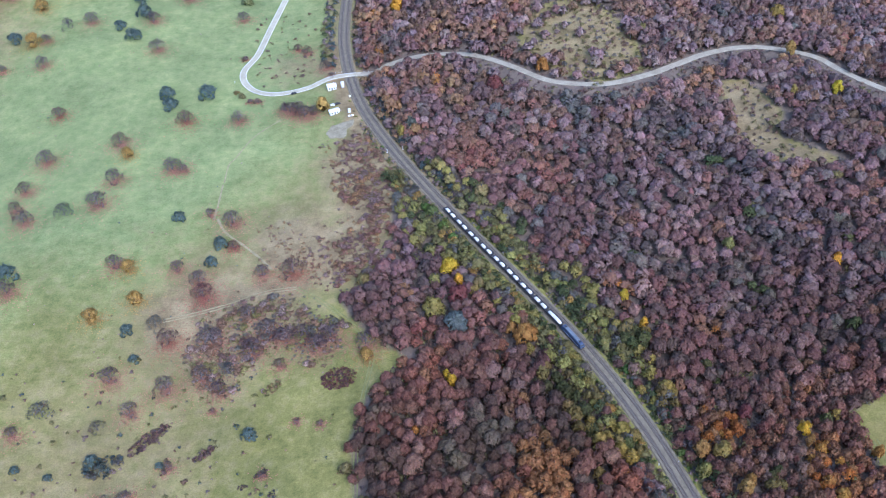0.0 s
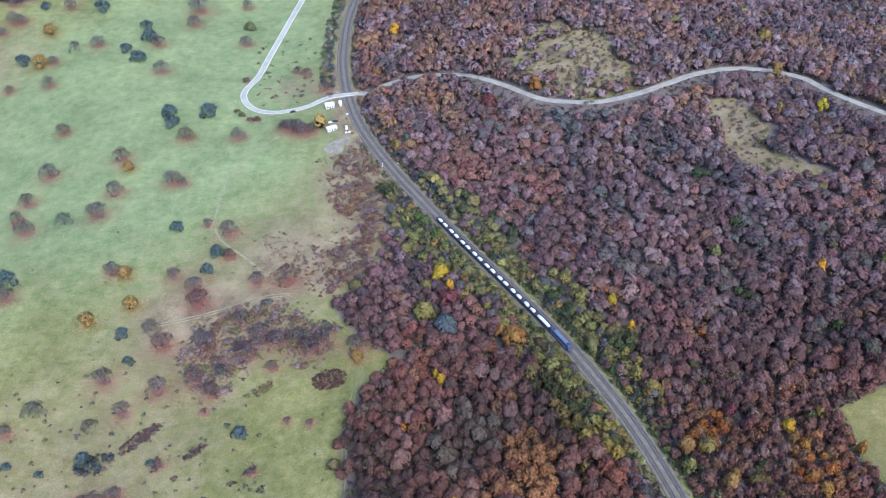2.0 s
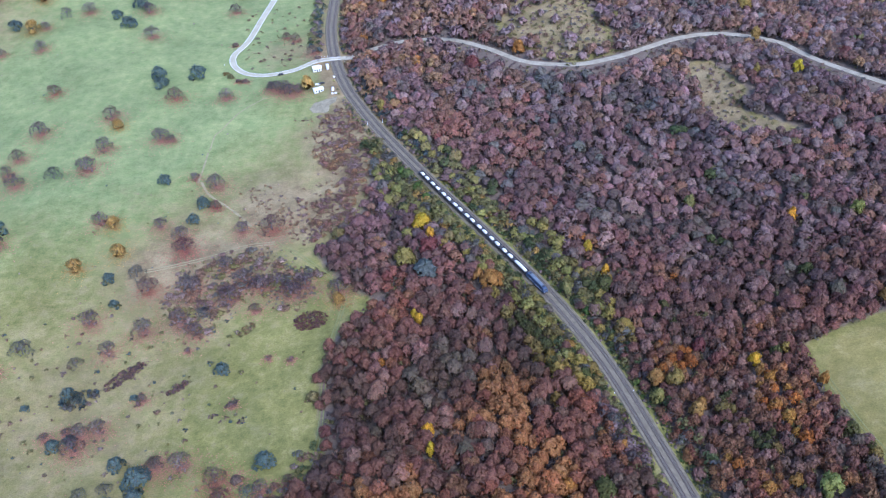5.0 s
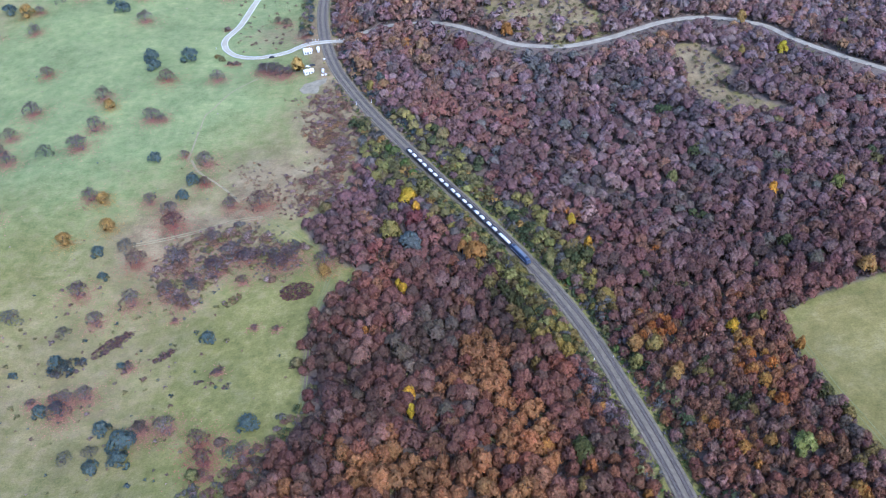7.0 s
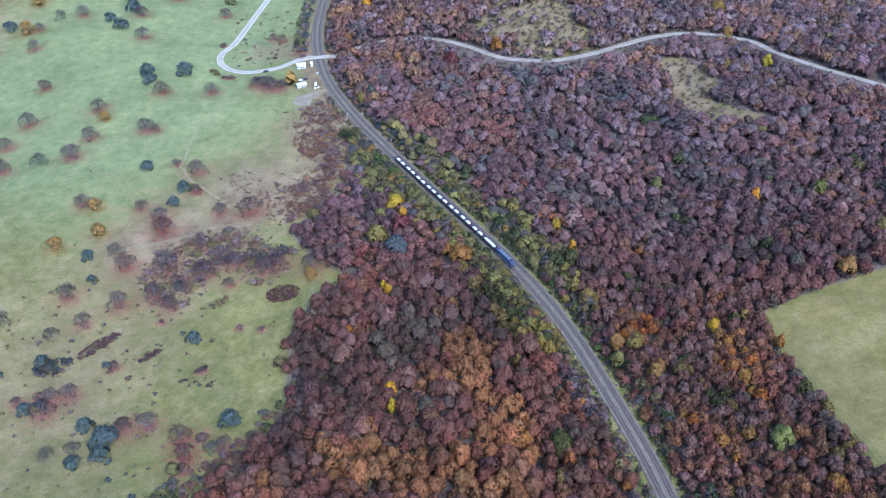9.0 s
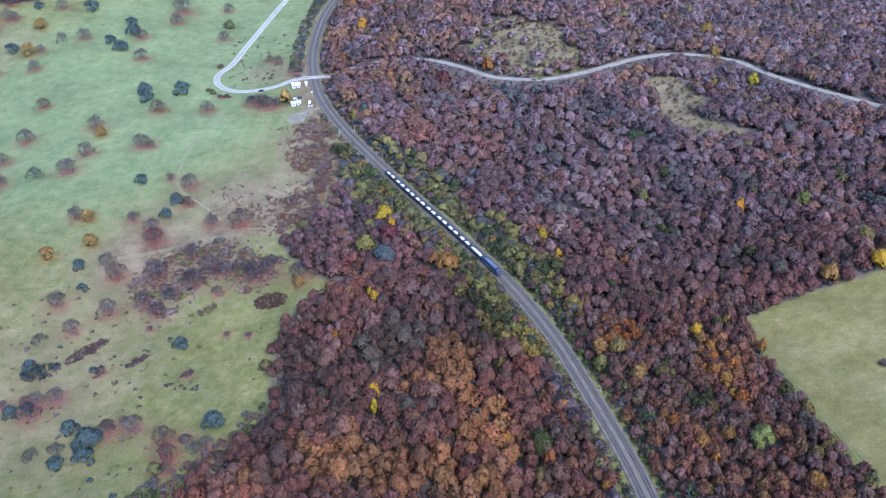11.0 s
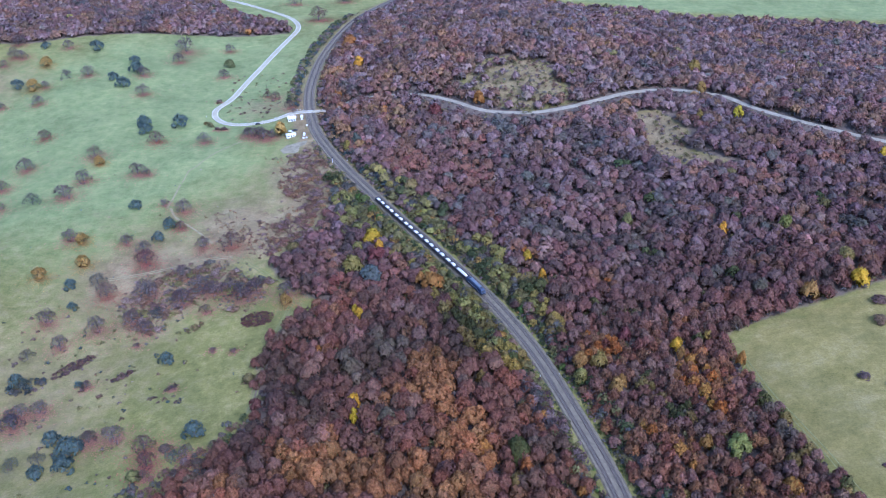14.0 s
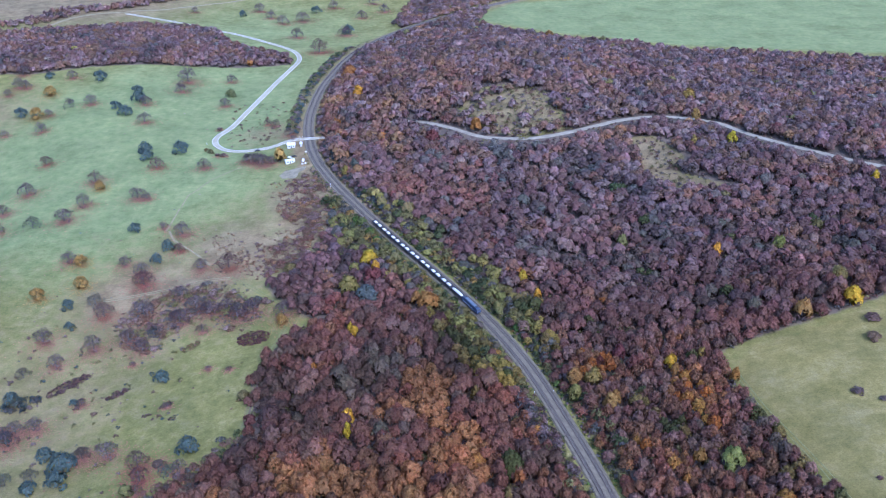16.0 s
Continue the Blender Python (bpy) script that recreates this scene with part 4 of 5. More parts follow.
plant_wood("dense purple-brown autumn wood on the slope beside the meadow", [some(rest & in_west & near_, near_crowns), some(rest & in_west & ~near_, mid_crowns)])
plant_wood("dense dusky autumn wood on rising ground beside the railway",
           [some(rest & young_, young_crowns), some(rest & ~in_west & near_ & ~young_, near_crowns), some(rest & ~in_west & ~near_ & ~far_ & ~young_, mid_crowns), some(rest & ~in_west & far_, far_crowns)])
hx, hy = scatter(-660, -300, 960, 1320, 7.5)
ok = (near_line(hx, hy, resample(HEDGE, 4.0))[0] < 16) & (rng.random(len(hx)) < 0.8)
hx, hy = hx[ok], hy[ok]
_, hc, _ = tones(hx, hy)
plant_wood("distant belt of bare grey-purple trees beside a field", [grow(hx, hy, rng.normal(8.5, 1.4, len(hx)).clip(5, 12), rng.normal(9, 1.5, len(hx)).clip(5, 13), hc, far_crowns)])
hx, hy = scatter(-60, 160, 1060, 1330, 7.0)
ok = inside(hx, hy, [(-30, 1075), (45, 1120), (85, 1070), (110, 1180), (160, 1330), (40, 1330), (-20, 1180)]) & (near_line(hx, hy, rail_line)[0] > 8)
hx, hy = hx[ok], hy[ok]
_, hc, _ = tones(hx, hy)
plant_wood("distant dark wood strip beyond the hill", [grow(hx, hy, rng.normal(8.5, 1.4, len(hx)).clip(5, 12), rng.normal(9, 1.5, len(hx)).clip(5, 13), hc, far_crowns)])
wx, wy = scatter(-600, -120, 800, 1060, 6.6)
ok = inside(wx, wy, WEST_WOODS) & (near_line(wx, wy, road_west_line)[0] > 6)
wx, wy = wx[ok], wy[ok]
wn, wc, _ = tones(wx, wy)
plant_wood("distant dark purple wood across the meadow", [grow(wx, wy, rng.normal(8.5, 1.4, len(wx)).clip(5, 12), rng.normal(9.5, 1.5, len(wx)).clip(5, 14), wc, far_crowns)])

# single trees and bushes
crown_meshes, trunk_meshes = [], []
for i in range(8):
    tris, jit, nor = crown_shape(500 + i, 560, 0.168, (0.3, 0.2, 0.35, 0.2, 0.3, 0.15, 0.3, 0.25)[i], (9, 8, 11, 7, 10, 12, 6, 14)[i])
    crown_meshes.append(soup("crown", tris, jit, [foliage], None, nor))
for i in range(4):
    tris = trunk_shape(600 + i, 5, 6)
    trunk_meshes.append(soup("trunk", tris, np.ones((len(tris), 3, 3)), [bark]))
bush_meshes = []
for i in range(6):
    tris, jit, nor = crown_shape(700 + i, 520, 0.15, (0.5, 0.35, 0.6, 0.45, 0.3, 0.55)[i], (8, 6, 10, 7, 9, 5)[i], 0.66, 0.72)
    bush_meshes.append(soup("crown", tris, jit, [foliage], None, nor))


bare_meshes = []
for i in range(6):
    tris, jit, nor = crown_shape(900 + i, 560, 0.12, 0.85, (8, 11, 9, 13, 7, 10)[i], 0.64, 0.75, 1.0, 1.0)
    bare_meshes.append(soup("crown", tris, jit, [foliage], None, nor))


soft_meshes = []
for i in range(3):
    tris, jit, nor = crown_shape(950 + i, 640, 0.128, 0.5, (9, 12, 7)[i], 0.62, 0.78, 1.0, 1.6)
    soft_meshes.append(soup("crown", tris, jit, [foliage], None, nor))


def plant(name, x, y, wide, tall, tone, label, category, group="", colour=None, lift=0.2, bushy=False, bare=False):
    z = ground_one(x, y)
    root = tagged(new(name), label, category, group)
    root.matrix_basis = pose(x, y, z, 0, 0, random.uniform(0, 360))
    root.empty_display_size = 0.5
    meshes = soft_meshes if tone == "blue" or group == "meadow trees" and tone == "gold" else bare_meshes if bare else bush_meshes if bushy else crown_meshes
    crown = part("crown", meshes[random.randrange(len(meshes))], root)
    crown.matrix_basis = Matrix.Translation((0, 0, tall * lift - (0.25 if bushy else 0))) @ Matrix.Diagonal((wide / 2, wide / 2 * random.uniform(0.85, 1.1), tall * (1 - lift) * 1.0, 1))
    c = colour if colour is not None else [v * random.uniform(0.88, 1.12) for v in TONES[tone]]
    crown.color = (*[float(v) for v in c], 1)
    trunk = part("trunk", trunk_meshes[random.randrange(4)], root)
    trunk.matrix_basis = Matrix.Diagonal((tall * 0.8, tall * 0.8, tall * 0.85, 1))
    return root


for i in np.where(single)[0]:
    tone = str(names_[i])
    plant("tree", fx_[i], fy_[i], size_[i] * 1.04, tall_[i], tone, f"{WORDS[tone]} deciduous tree in a dense autumn wood", "tree", "trees of the wood", cols_[i])

FOREST_gold.append((-28.5, 517.5, 7.0))
FOREST_grey.append((-21.5, 522.5, 8.0))
for tone, places in (("leaf", FOREST_leaf), ("yellow", FOREST_yellow), ("red", FOREST_red), ("lime", FOREST_lime), ("grey", FOREST_grey), ("orange", FOREST_orange), ("gold", FOREST_gold)):
    for x, y, wide in places:
        tall = min(13.5, 7.5 + wide * 0.65) if tone != "leaf" else wide * 0.85
        plant("tree", x, y, wide * 1.1, tall, tone, f"{WORDS[tone]} tree standing out of the dusky wood", "tree", "bright trees")

plant("tree", -90.5, 560.5, 12.0, 14.5, "gold", "upright golden-leaved tree beside the railway yard", "tree", "", [0.58, 0.41, 0.13], 0.12)

MEADOW = {"blue": MEADOW_blue, "purple": MEADOW_purple + MEADOW_purple_far, "mauve": MEADOW_mauve, "rust": MEADOW_rust, "gold": MEADOW_gold, "grey": MEADOW_grey,
          "brown": MEADOW_brown, "olive": MEADOW_olive, "red": MEADOW_red}
MEADOW["purple"] = MEADOW["purple"] + [(-110, 563, 12), (-121, 566, 9), (-98, 559, 10)]
MEADOW["blue"] = MEADOW["blue"] + [(-190.5, 233.4, 9)]
MEADOW["brown"] = MEADOW["brown"] + [(-130.7, 217.5, 7), (-57.3, 193.7, 7), (-61, 180, 8), (-70.5, 173.5, 8), (-87.9, 178, 7), (-84, 199, 6)]
MEADOW["purple"] = MEADOW["purple"] + [(-198, 240.5, 6.5), (-187, 243.5, 6)]
litter_spots = []
SOFT = {"purple": (0.215, 0.160, 0.165), "rust": (0.235, 0.150, 0.130), "red": (0.225, 0.120, 0.115), "gold": (0.50, 0.33, 0.10), "mauve": (0.27, 0.215, 0.205),
        "brown": (0.235, 0.175, 0.14), "blue": (0.138, 0.190, 0.172)}
for tone, places in MEADOW.items():
    for x, y, wide in places:
        w = wide * 1.05
        tall = w * 0.72 if w > 7 else w * 0.6
        if w > 6.5:
            plant("tree", x, y, w, tall + 0.8, tone, f"{WORDS[tone]} low spreading tree on the open meadow", "tree", "meadow trees", lift=0.1, colour=SOFT.get(tone), bare=tone in ("purple", "mauve", "grey", "brown", "rust", "red"))
        else:
            plant("bush", x, y, w * 1.1, tall, tone, f"{WORDS[tone]} bush on the open meadow", "bush", "meadow bushes", lift=0.05, colour=SOFT.get(tone), bushy=True, bare=tone in ("purple", "mauve", "grey", "rust", "red"))
        if tone in ("purple", "rust", "gold", "brown", "red", "mauve"):
            litter_spots.append((x, y, w, tone))
for tone, places in (("purple", FIELDB_purple), ("brown", FIELDB_brown)):
    for x, y, wide in places:
        plant("bush", x, y, wide * 0.9, wide * 0.5, tone, f"{WORDS[tone]} bush standing alone in the pale field", "bush", "field bushes", lift=0.05, bushy=True)


# fallen leaves under the meadow trees
def strew(spots):
    T, C = [], []
    for x, y, w, tone in spots:
        n = int(120 + w * w * 4.8)
        a, r = rng.uniform(0, 2 * np.pi, n), np.abs(rng.normal(0, 0.6, n)) * w
        px, py = x + np.cos(a) * r + w * 0.08, y + np.sin(a) * r * 0.9 - w * 0.12
        pz = ground_at(px, py) + 0.06
        s, t = rng.uniform(0.2, 0.62, n), rng.uniform(0, 2 * np.pi, n)
        tri = []
        for k in range(3):
            tri.append(np.stack([px + s * np.cos(t + k * 2.1), py + s * np.sin(t + k * 2.1), pz + rng.uniform(0, 0.1, n)], -1))
        T.append(np.stack(tri, 1))
        base = np.array({"gold": (0.38, 0.24, 0.08), "rust": (0.36, 0.16, 0.10), "red": (0.36, 0.14, 0.10)}.get(tone, (0.40, 0.20, 0.135)))
        C.append(base[None, None, :] * rng.uniform(0.7, 1.3, (n, 1, 1)) * np.ones((1, 3, 1)))
    tagged(new("fallen_leaves", soup("fallen_leaves", np.concatenate(T), np.concatenate(C), [foliage])), "rust-coloured fallen leaves strewn under meadow trees", "leaves", kind="stuff")


strew(litter_spots)


# low scrub: dry bushes, brambles and weeds
def scrub(label, x, y, wide, colour, name="scrub", flat=0.6, fine=130):
    crowns = [crown_shape(800 + i, fine, 0.25 * math.sqrt(130 / fine), 0.55, 6, 0.7, 0.8, 1.0, 1.4) for i in range(4)]
    T, C, M, N = grow(x, y, wide, wide * flat, colour, crowns, False)
    tagged(new(name, soup(name, T, C, [foliage], None, N)), label, "scrub", kind="stuff")


def mixed(n, *choices):
    table = np.array([TONES[c] for c in choices])
    return table[rng.integers(0, len(choices), n)] * rng.normal(1, 0.15, (n, 1)).clip(0.6, 1.5)


def clumped(x, y, seed, length, *choices):
    """Colours that keep together in drifts of about length metres, from one neighbour in the list to the next."""
    table = np.array([TONES[c] for c in choices])
    at = even(0.7 * wander(x, y, seed, length) + 0.3 * rng.random(len(x)))
    return table[(at * len(choices)).astype(int)] * rng.normal(1, 0.10, (len(x), 1)).clip(0.7, 1.35)


vx, vy = scatter(-60, 140, 100, 590, 2.3)
vd, vi = near_line(vx, vy, rail_line)
left = vx < rail_line[vi, 0]
ok = (vd > 5.7) & (vd < 10.5) & (rng.random(len(vx)) < np.where(left, 0.7, 0.95)) & (near_line(vx, vy, road_east_line)[0] > 5)
ok &= ~inside(vx, vy, GRAVEL)
vx, vy = vx[ok], vy[ok]
scrub("low dark green and olive brambles along the railway", vx, vy, rng.uniform(1.4, 3.2, len(vx)), mixed(len(vx), "green", "green", "olive", "grey", "leaf", "mauve"), fine=60)
sx, sy = scatter(-135, -10, 365, 545, 3.4)
thick = ease(-92, -58, sx + 6 * np.sin(sy / 9))
ok = ragged(sx, sy, SCRUB, 4) & (rng.random(len(sx)) < (0.12 + 0.8 * thick) * (0.35 + 0.8 * wander(sx, sy, 43, 18))) & (near_line(sx, sy, rail_line)[0] > 8)
sx, sy, thick = sx[ok], sy[ok], thick[ok]
scrub("dry brown and purple bushes on a tawny slope", sx, sy, rng.uniform(1.6, 4.2, len(sx)) * (0.75 + 0.85 * thick),
      clumped(sx, sy, 44, 24, "purple", "mauve", "brown", "rust", "brown", "ochre", "brown", "mauve") * np.array([1.22, 1.15, 1.1]), flat=0.5, fine=110)
sx, sy = scatter(-150, -25, 375, 560, 2.6)
ok = (soft_inside(sx, sy, SCRUB + [(-95, 520)], 16) * (0.25 + 0.75 * wander(sx, sy, 47, 16)) > rng.random(len(sx)) * 1.1) & (near_line(sx, sy, rail_line)[0] > 9) & ~inside(sx, sy, GRAVEL)
sx, sy = sx[ok], sy[ok]
scrub("withered brown grass tussocks on a tawny slope", sx, sy, rng.uniform(0.9, 2.6, len(sx)), clumped(sx, sy, 48, 20, "brown", "mauve", "brown", "ochre", "brown") * 1.05, "tussocks", 0.4, 30)
sx, sy = scatter(-160, -50, 285, 385, 4.0)
ok = ragged(sx, sy, SCRUB_BAND, 2.5) & (rng.random(len(sx)) < 0.12 + 0.62 * wander(sx, sy, 41, 22))
sx, sy = sx[ok], sy[ok]
scrub("band of bare purple-grey thorn bushes across the meadow", sx, sy, rng.uniform(2.4, 8.0, len(sx)), clumped(sx, sy, 42, 20, "purple", "mauve", "grey", "brown", "mauve", "olive", "brown") * np.array([1.3, 1.28, 1.18]), flat=0.45, fine=150)
sx, sy = scatter(-165, -55, 290, 385, 2.7)
ok = soft_inside(sx, sy, SCRUB_BAND, 7) > rng.random(len(sx)) * 1.2
sx, sy = sx[ok], sy[ok]
scrub("withered olive and brown weeds among thorn bushes", sx, sy, rng.uniform(1.0, 2.8, len(sx)), clumped(sx, sy, 49, 15, "olive", "brown", "mauve", "grey") * 1.1, "weeds", 0.4, 30)
sx, sy = scatter(60, 260, 440, 660, 4.2)
ok = (ragged(sx, sy, CLEARING, 9) | ragged(sx, sy, GLADE, 5)) & (rng.random(len(sx)) < 0.7)
sx, sy = sx[ok], sy[ok]
scrub("low olive and brown scrub in forest clearings", sx, sy, rng.uniform(1.5, 5.0, len(sx)), mixed(len(sx), "olive", "brown", "grey", "mauve", "olive"))
sx, sy = scatter(-110, 150, 100, 960, 3.0)
rd_, ri_ = near_line(sx, sy, rail_line)
ok = (rd_ > 7.2) & (rd_ < 11.5) & (rng.random(len(sx)) < 0.6) & (near_line(sx, sy, road_west_line)[0] > 6) & (near_line(sx, sy, road_east_line)[0] > 6)
ok &= ~((sx < rail_line[ri_, 0]) & (sy > 480) & (rng.random(len(sx)) < 0.8))
sx, sy = sx[ok], sy[ok]
scrub("green and grey brambles along the railway bank", sx, sy, rng.uniform(1.6, 3.6, len(sx)), mixed(len(sx), "green", "olive", "grey", "green", "lime"))
a, r = rng.uniform(0, 2 * np.pi, 330), np.sqrt(rng.random(330))
sx, sy = -60.1 + np.cos(a) * r * 10.2, 307.7 + np.sin(a) * r * 7.6
scrub("oval thicket of dark red-brown bramble on the grass", sx, sy, rng.uniform(1.0, 2.0, 330), mixed(330, "purple", "rust", "brown", "dark") * np.array([0.85, 0.7, 0.7]), "thicket", 0.45, 90)


def thicket(label, x, y, length, width, turn, count, tones_, wide=(1.2, 2.6), flat=0.45):
    """A long low patch of brush, its bushes strewn evenly over an ellipse."""
    a, r = rng.uniform(0, 2 * np.pi, count), np.sqrt(rng.random(count))
    u, w = np.cos(a) * r * length / 2, np.sin(a) * r * width / 2
    c, n = math.cos(radians(turn)), math.sin(radians(turn))
    px_, py_ = x + u * c - w * n, y + u * n + w * c
    scrub(label, px_, py_, rng.uniform(*wide, count), mixed(count, *tones_) * 0.9, "thicket", flat, 60)


thicket("long strip of dark purple bramble on the grass", -164.5, 281, 29, 8, 44, 150, ("purple", "dark", "rust", "purple"))
thicket("small patch of dark purple bramble on the grass", -131, 268.5, 13, 5.5, 35, 46, ("purple", "dark", "rust"))
thicket("oval patch of yellow-olive scrub on the grass", -98, 306.5, 13, 6.5, 50, 60, ("olive", "olive", "ochre", "brown"), (1.0, 2.0))
thicket("small dark bramble patch on the grass", -96.8, 251.7, 8, 3, 35, 20, ("dark", "purple"), (0.9, 1.8))
thicket("small dark bramble patch on the grass", -88.2, 238, 6, 4, 20, 18, ("dark", "purple", "blue"), (0.9, 1.8))
thicket("small dark bramble patch on the grass", -105.6, 245, 7, 3.5, 10, 18, ("dark", "purple"), (0.8, 1.6))
thicket("grey-blue thorn scrub beside a bramble strip", -186, 265, 24, 12, 20, 34, ("blue", "grey", "mauve", "grey"), (2.0, 5.0), 0.55)
thicket("low brown scrub at the edge of the wood", -52.5, 247.5, 8, 6, 20, 24, ("olive", "brown", "ochre"), (1.0, 2.2))

# mixed bushes where the wood runs out into the meadow
sx, sy = scatter(-120, -40, 140, 225, 3.6)
rim = near_line(sx, sy, resample([(-92, 158), (-74, 168), (-58, 181), (-44, 204)], 2.0))[0]
ok = (rim < 15) & ~inside(sx, sy, WEST_FOREST) & (rng.random(len(sx)) < ease(15, 5, rim) * 0.9)
sx, sy = sx[ok], sy[ok]
scrub("mixed olive, grey and red-brown bushes at the rim of the wood", sx, sy, rng.uniform(2.4, 6.5, len(sx)), clumped(sx, sy, 46, 14, "green", "olive", "grey", "mauve", "rust", "brown"), flat=0.7, fine=150)

sx, sy = scatter(-420, -40, 140, 760, 7.5)
rough = (sy < 340) & (sx < -92)
ok = (rng.random(len(sx)) < np.where(rough, 0.5, 0.18) * (0.3 + wander(sx, sy, 45, 40))) & ~inside(sx, sy, WEST_FOREST) & (near_line(sx, sy, road_west_line)[0] > 6) & (near_line(sx, sy, rail_line)[0] > 14)
ok &= (sy < 420) | (rng.random(len(sx)) < 0.25)
sx, sy, rough = sx[ok], sy[ok], rough[ok]
scrub("small weeds and thistles dotted over the meadow", sx, sy, rng.uniform(0.6, 2.0, len(sx)) * np.where(rough, rng.uniform(1.0, 2.3, len(sx)), 1.0), mixed(len(sx), "olive", "brown", "blue", "mauve", "purple"), "weeds", 0.5, 34)
sx, sy = scatter(-50, 340, 480, 640, 3.2)
rd_, ri_ = near_line(sx, sy, road_east_line)
ok = (rd_ > 4.2) & (rd_ < np.where((sx > 25) & (sx < 240), 20, 11)) & (rng.random(len(sx)) < 0.62) & (near_line(sx, sy, rail_line)[0] > 10)
sx, sy = sx[ok], sy[ok]
scrub("low brown and olive undergrowth on the road verge", sx, sy, rng.uniform(1.4, 4.2, len(sx)) * np.where(rd_[ok] > 10, 1.25, 0.8), mixed(len(sx), "brown", "olive", "grey", "mauve", "purple"))


# a fringe of bushes round the pale field
sx, sy = scatter(185, 420, 115, 350, 3.0)
rim = near_line(sx, sy, resample(FIELD[8:] + FIELD[:6], 2.0))[0]
ok = (rim < 7) & ~inside(sx, sy, FIELD) & (rng.random(len(sx)) < 0.75)
sx, sy = sx[ok], sy[ok]
scrub("grey, mauve and brown bushes fringing the pale field", sx, sy, rng.uniform(2.2, 5.0, len(sx)), clumped(sx, sy, 51, 14, "dark", "grey", "mauve", "brown", "rust", "olive"), flat=0.7, fine=90)


# dense young growth on both banks of the railway
sx, sy = scatter(-110, 170, 95, 660, 3.5)
rd_, ri_ = near_line(sx, sy, rail_line)
on_west = sx < rail_line[ri_, 0]
ok = (rd_ > 7.0) & (rd_ < np.where(on_west, 19, 18)) & np.where(on_west, sy < 478, sy < 640) & (rng.random(len(sx)) < 0.68)
ok &= (near_line(sx, sy, road_west_line)[0] > 8) & (near_line(sx, sy, road_east_line)[0] > 8)
sx, sy, rd_, on_west = sx[ok], sy[ok], rd_[ok], on_west[ok]
wide = rng.uniform(3.4, 8.6, len(sx)) * np.clip(0.3 + rd_ / 20, 0.45, 1.15)
col = clumped(sx, sy, 50, 16, "green", "olive", "lime", "olive", "lime", "gold", "olive", "grey")
low = on_west & (sy < 235)
col[low] = mixed(int(low.sum()), "mauve", "grey", "dark", "purple", "olive")
low = ~on_west & (sy < 290)
col[low] = mixed(int(low.sum()), "green", "green", "olive", "dark", "grey")
low = ~on_west & (sy > 430)
col[low] = mixed(int(low.sum()), "grey", "dark", "mauve", "blue", "olive")
scrub("dense olive and green young growth on the railway banks", sx, sy, wide, col * 0.95, "undergrowth", 0.85, 150)

sx, sy = scatter(-125, -40, 622, 930, 4.0)
rd_, ri_ = near_line(sx, sy, rail_line)
ok = (sx < rail_line[ri_, 0]) & (rd_ > 8) & (rd_ < 19) & (rng.random(len(sx)) < 0.8)
sx, sy = sx[ok], sy[ok]
scrub("grey-green hedge of bushes along the railway", sx, sy, rng.uniform(3.0, 6.5, len(sx)), mixed(len(sx), "green", "grey", "blue", "olive", "mauve") * 1.1, "hedge", 0.75, 110)
sx, sy = scatter(-160, -85, 598, 720, 4.5)
ok = (rng.random(len(sx)) < 0.16) & (near_line(sx, sy, road_west_line)[0] > 5) & (near_line(sx, sy, rail_line)[0] > 14)
sx, sy = sx[ok], sy[ok]
scrub("dry brown bushes on the grass between road and railway", sx, sy, rng.uniform(1.2, 4.2, len(sx)), mixed(len(sx), "brown", "brown", "rust", "olive", "purple"), "scrub", 0.5, 70)

# saplings and brush under the nearer trees
sx, sy = scatter(-110, 260, 110, 360, 4.3)
ok = (inside(sx, sy, WEST_FOREST) | inside(sx, sy, EAST_FOREST)) & ~inside(sx, sy, FIELD) & (near_line(sx, sy, rail_line)[0] > 16) & (rng.random(len(sx)) < 0.75)
sx, sy = sx[ok], sy[ok]
scrub("brown saplings and brush under the autumn trees", sx, sy, rng.uniform(2.5, 5.0, len(sx)), mixed(len(sx), "purple", "brown", "dark", "olive", "brown") * 0.85, "brush", 1.0, 36)


# ---------------------------------------------------------------- train on the western track
west_track = rail_line - side * TRACK_GAP
along = np.concatenate([[0], np.cumsum(np.linalg.norm(np.diff(west_track, axis=0), axis=1))])
head_at = along[np.hypot(west_track[:, 0] - 73.8, west_track[:, 1] - 309).argmin()]
RAIL_TOP = 0.08


def track_place(s):
    return np.array([np.interp(s, along, west_track[:, 0]), np.interp(s, along, west_track[:, 1])])


def vehicle_pose(s, length):
    """The pose of a vehicle whose front is s metres along the track; it faces south, towards smaller s."""
    a, b = track_place(s + length * 0.2), track_place(s + length * 0.8)
    m = track_place(s + length / 2)
    way = a - b
    return Matrix.Translation((m[0], m[1], RAIL_TOP)) @ Matrix.Rotation(math.atan2(way[1], way[0]), 4, "Z")


def wheelset(parent, x):
    bm = bmesh.new()
    for y in (-0.75, 0.75):
        bmesh.ops.create_cone(bm, cap_ends=True, segments=14, radius1=0.5, radius2=0.46, depth=0.14,
                              matrix=Matrix.Translation((x, y, 0.5)) @ Matrix.Rotation(math.pi / 2, 4, "X"))
    bmesh.ops.create_cone(bm, cap_ends=True, segments=8, radius1=0.09, radius2=0.09, depth=1.5, matrix=Matrix.Translation((x, 0, 0.5)) @ Matrix.Rotation(math.pi / 2, 4, "X"))
    part("wheelset", bm_mesh("wheelset", bm, steel_mat), parent)


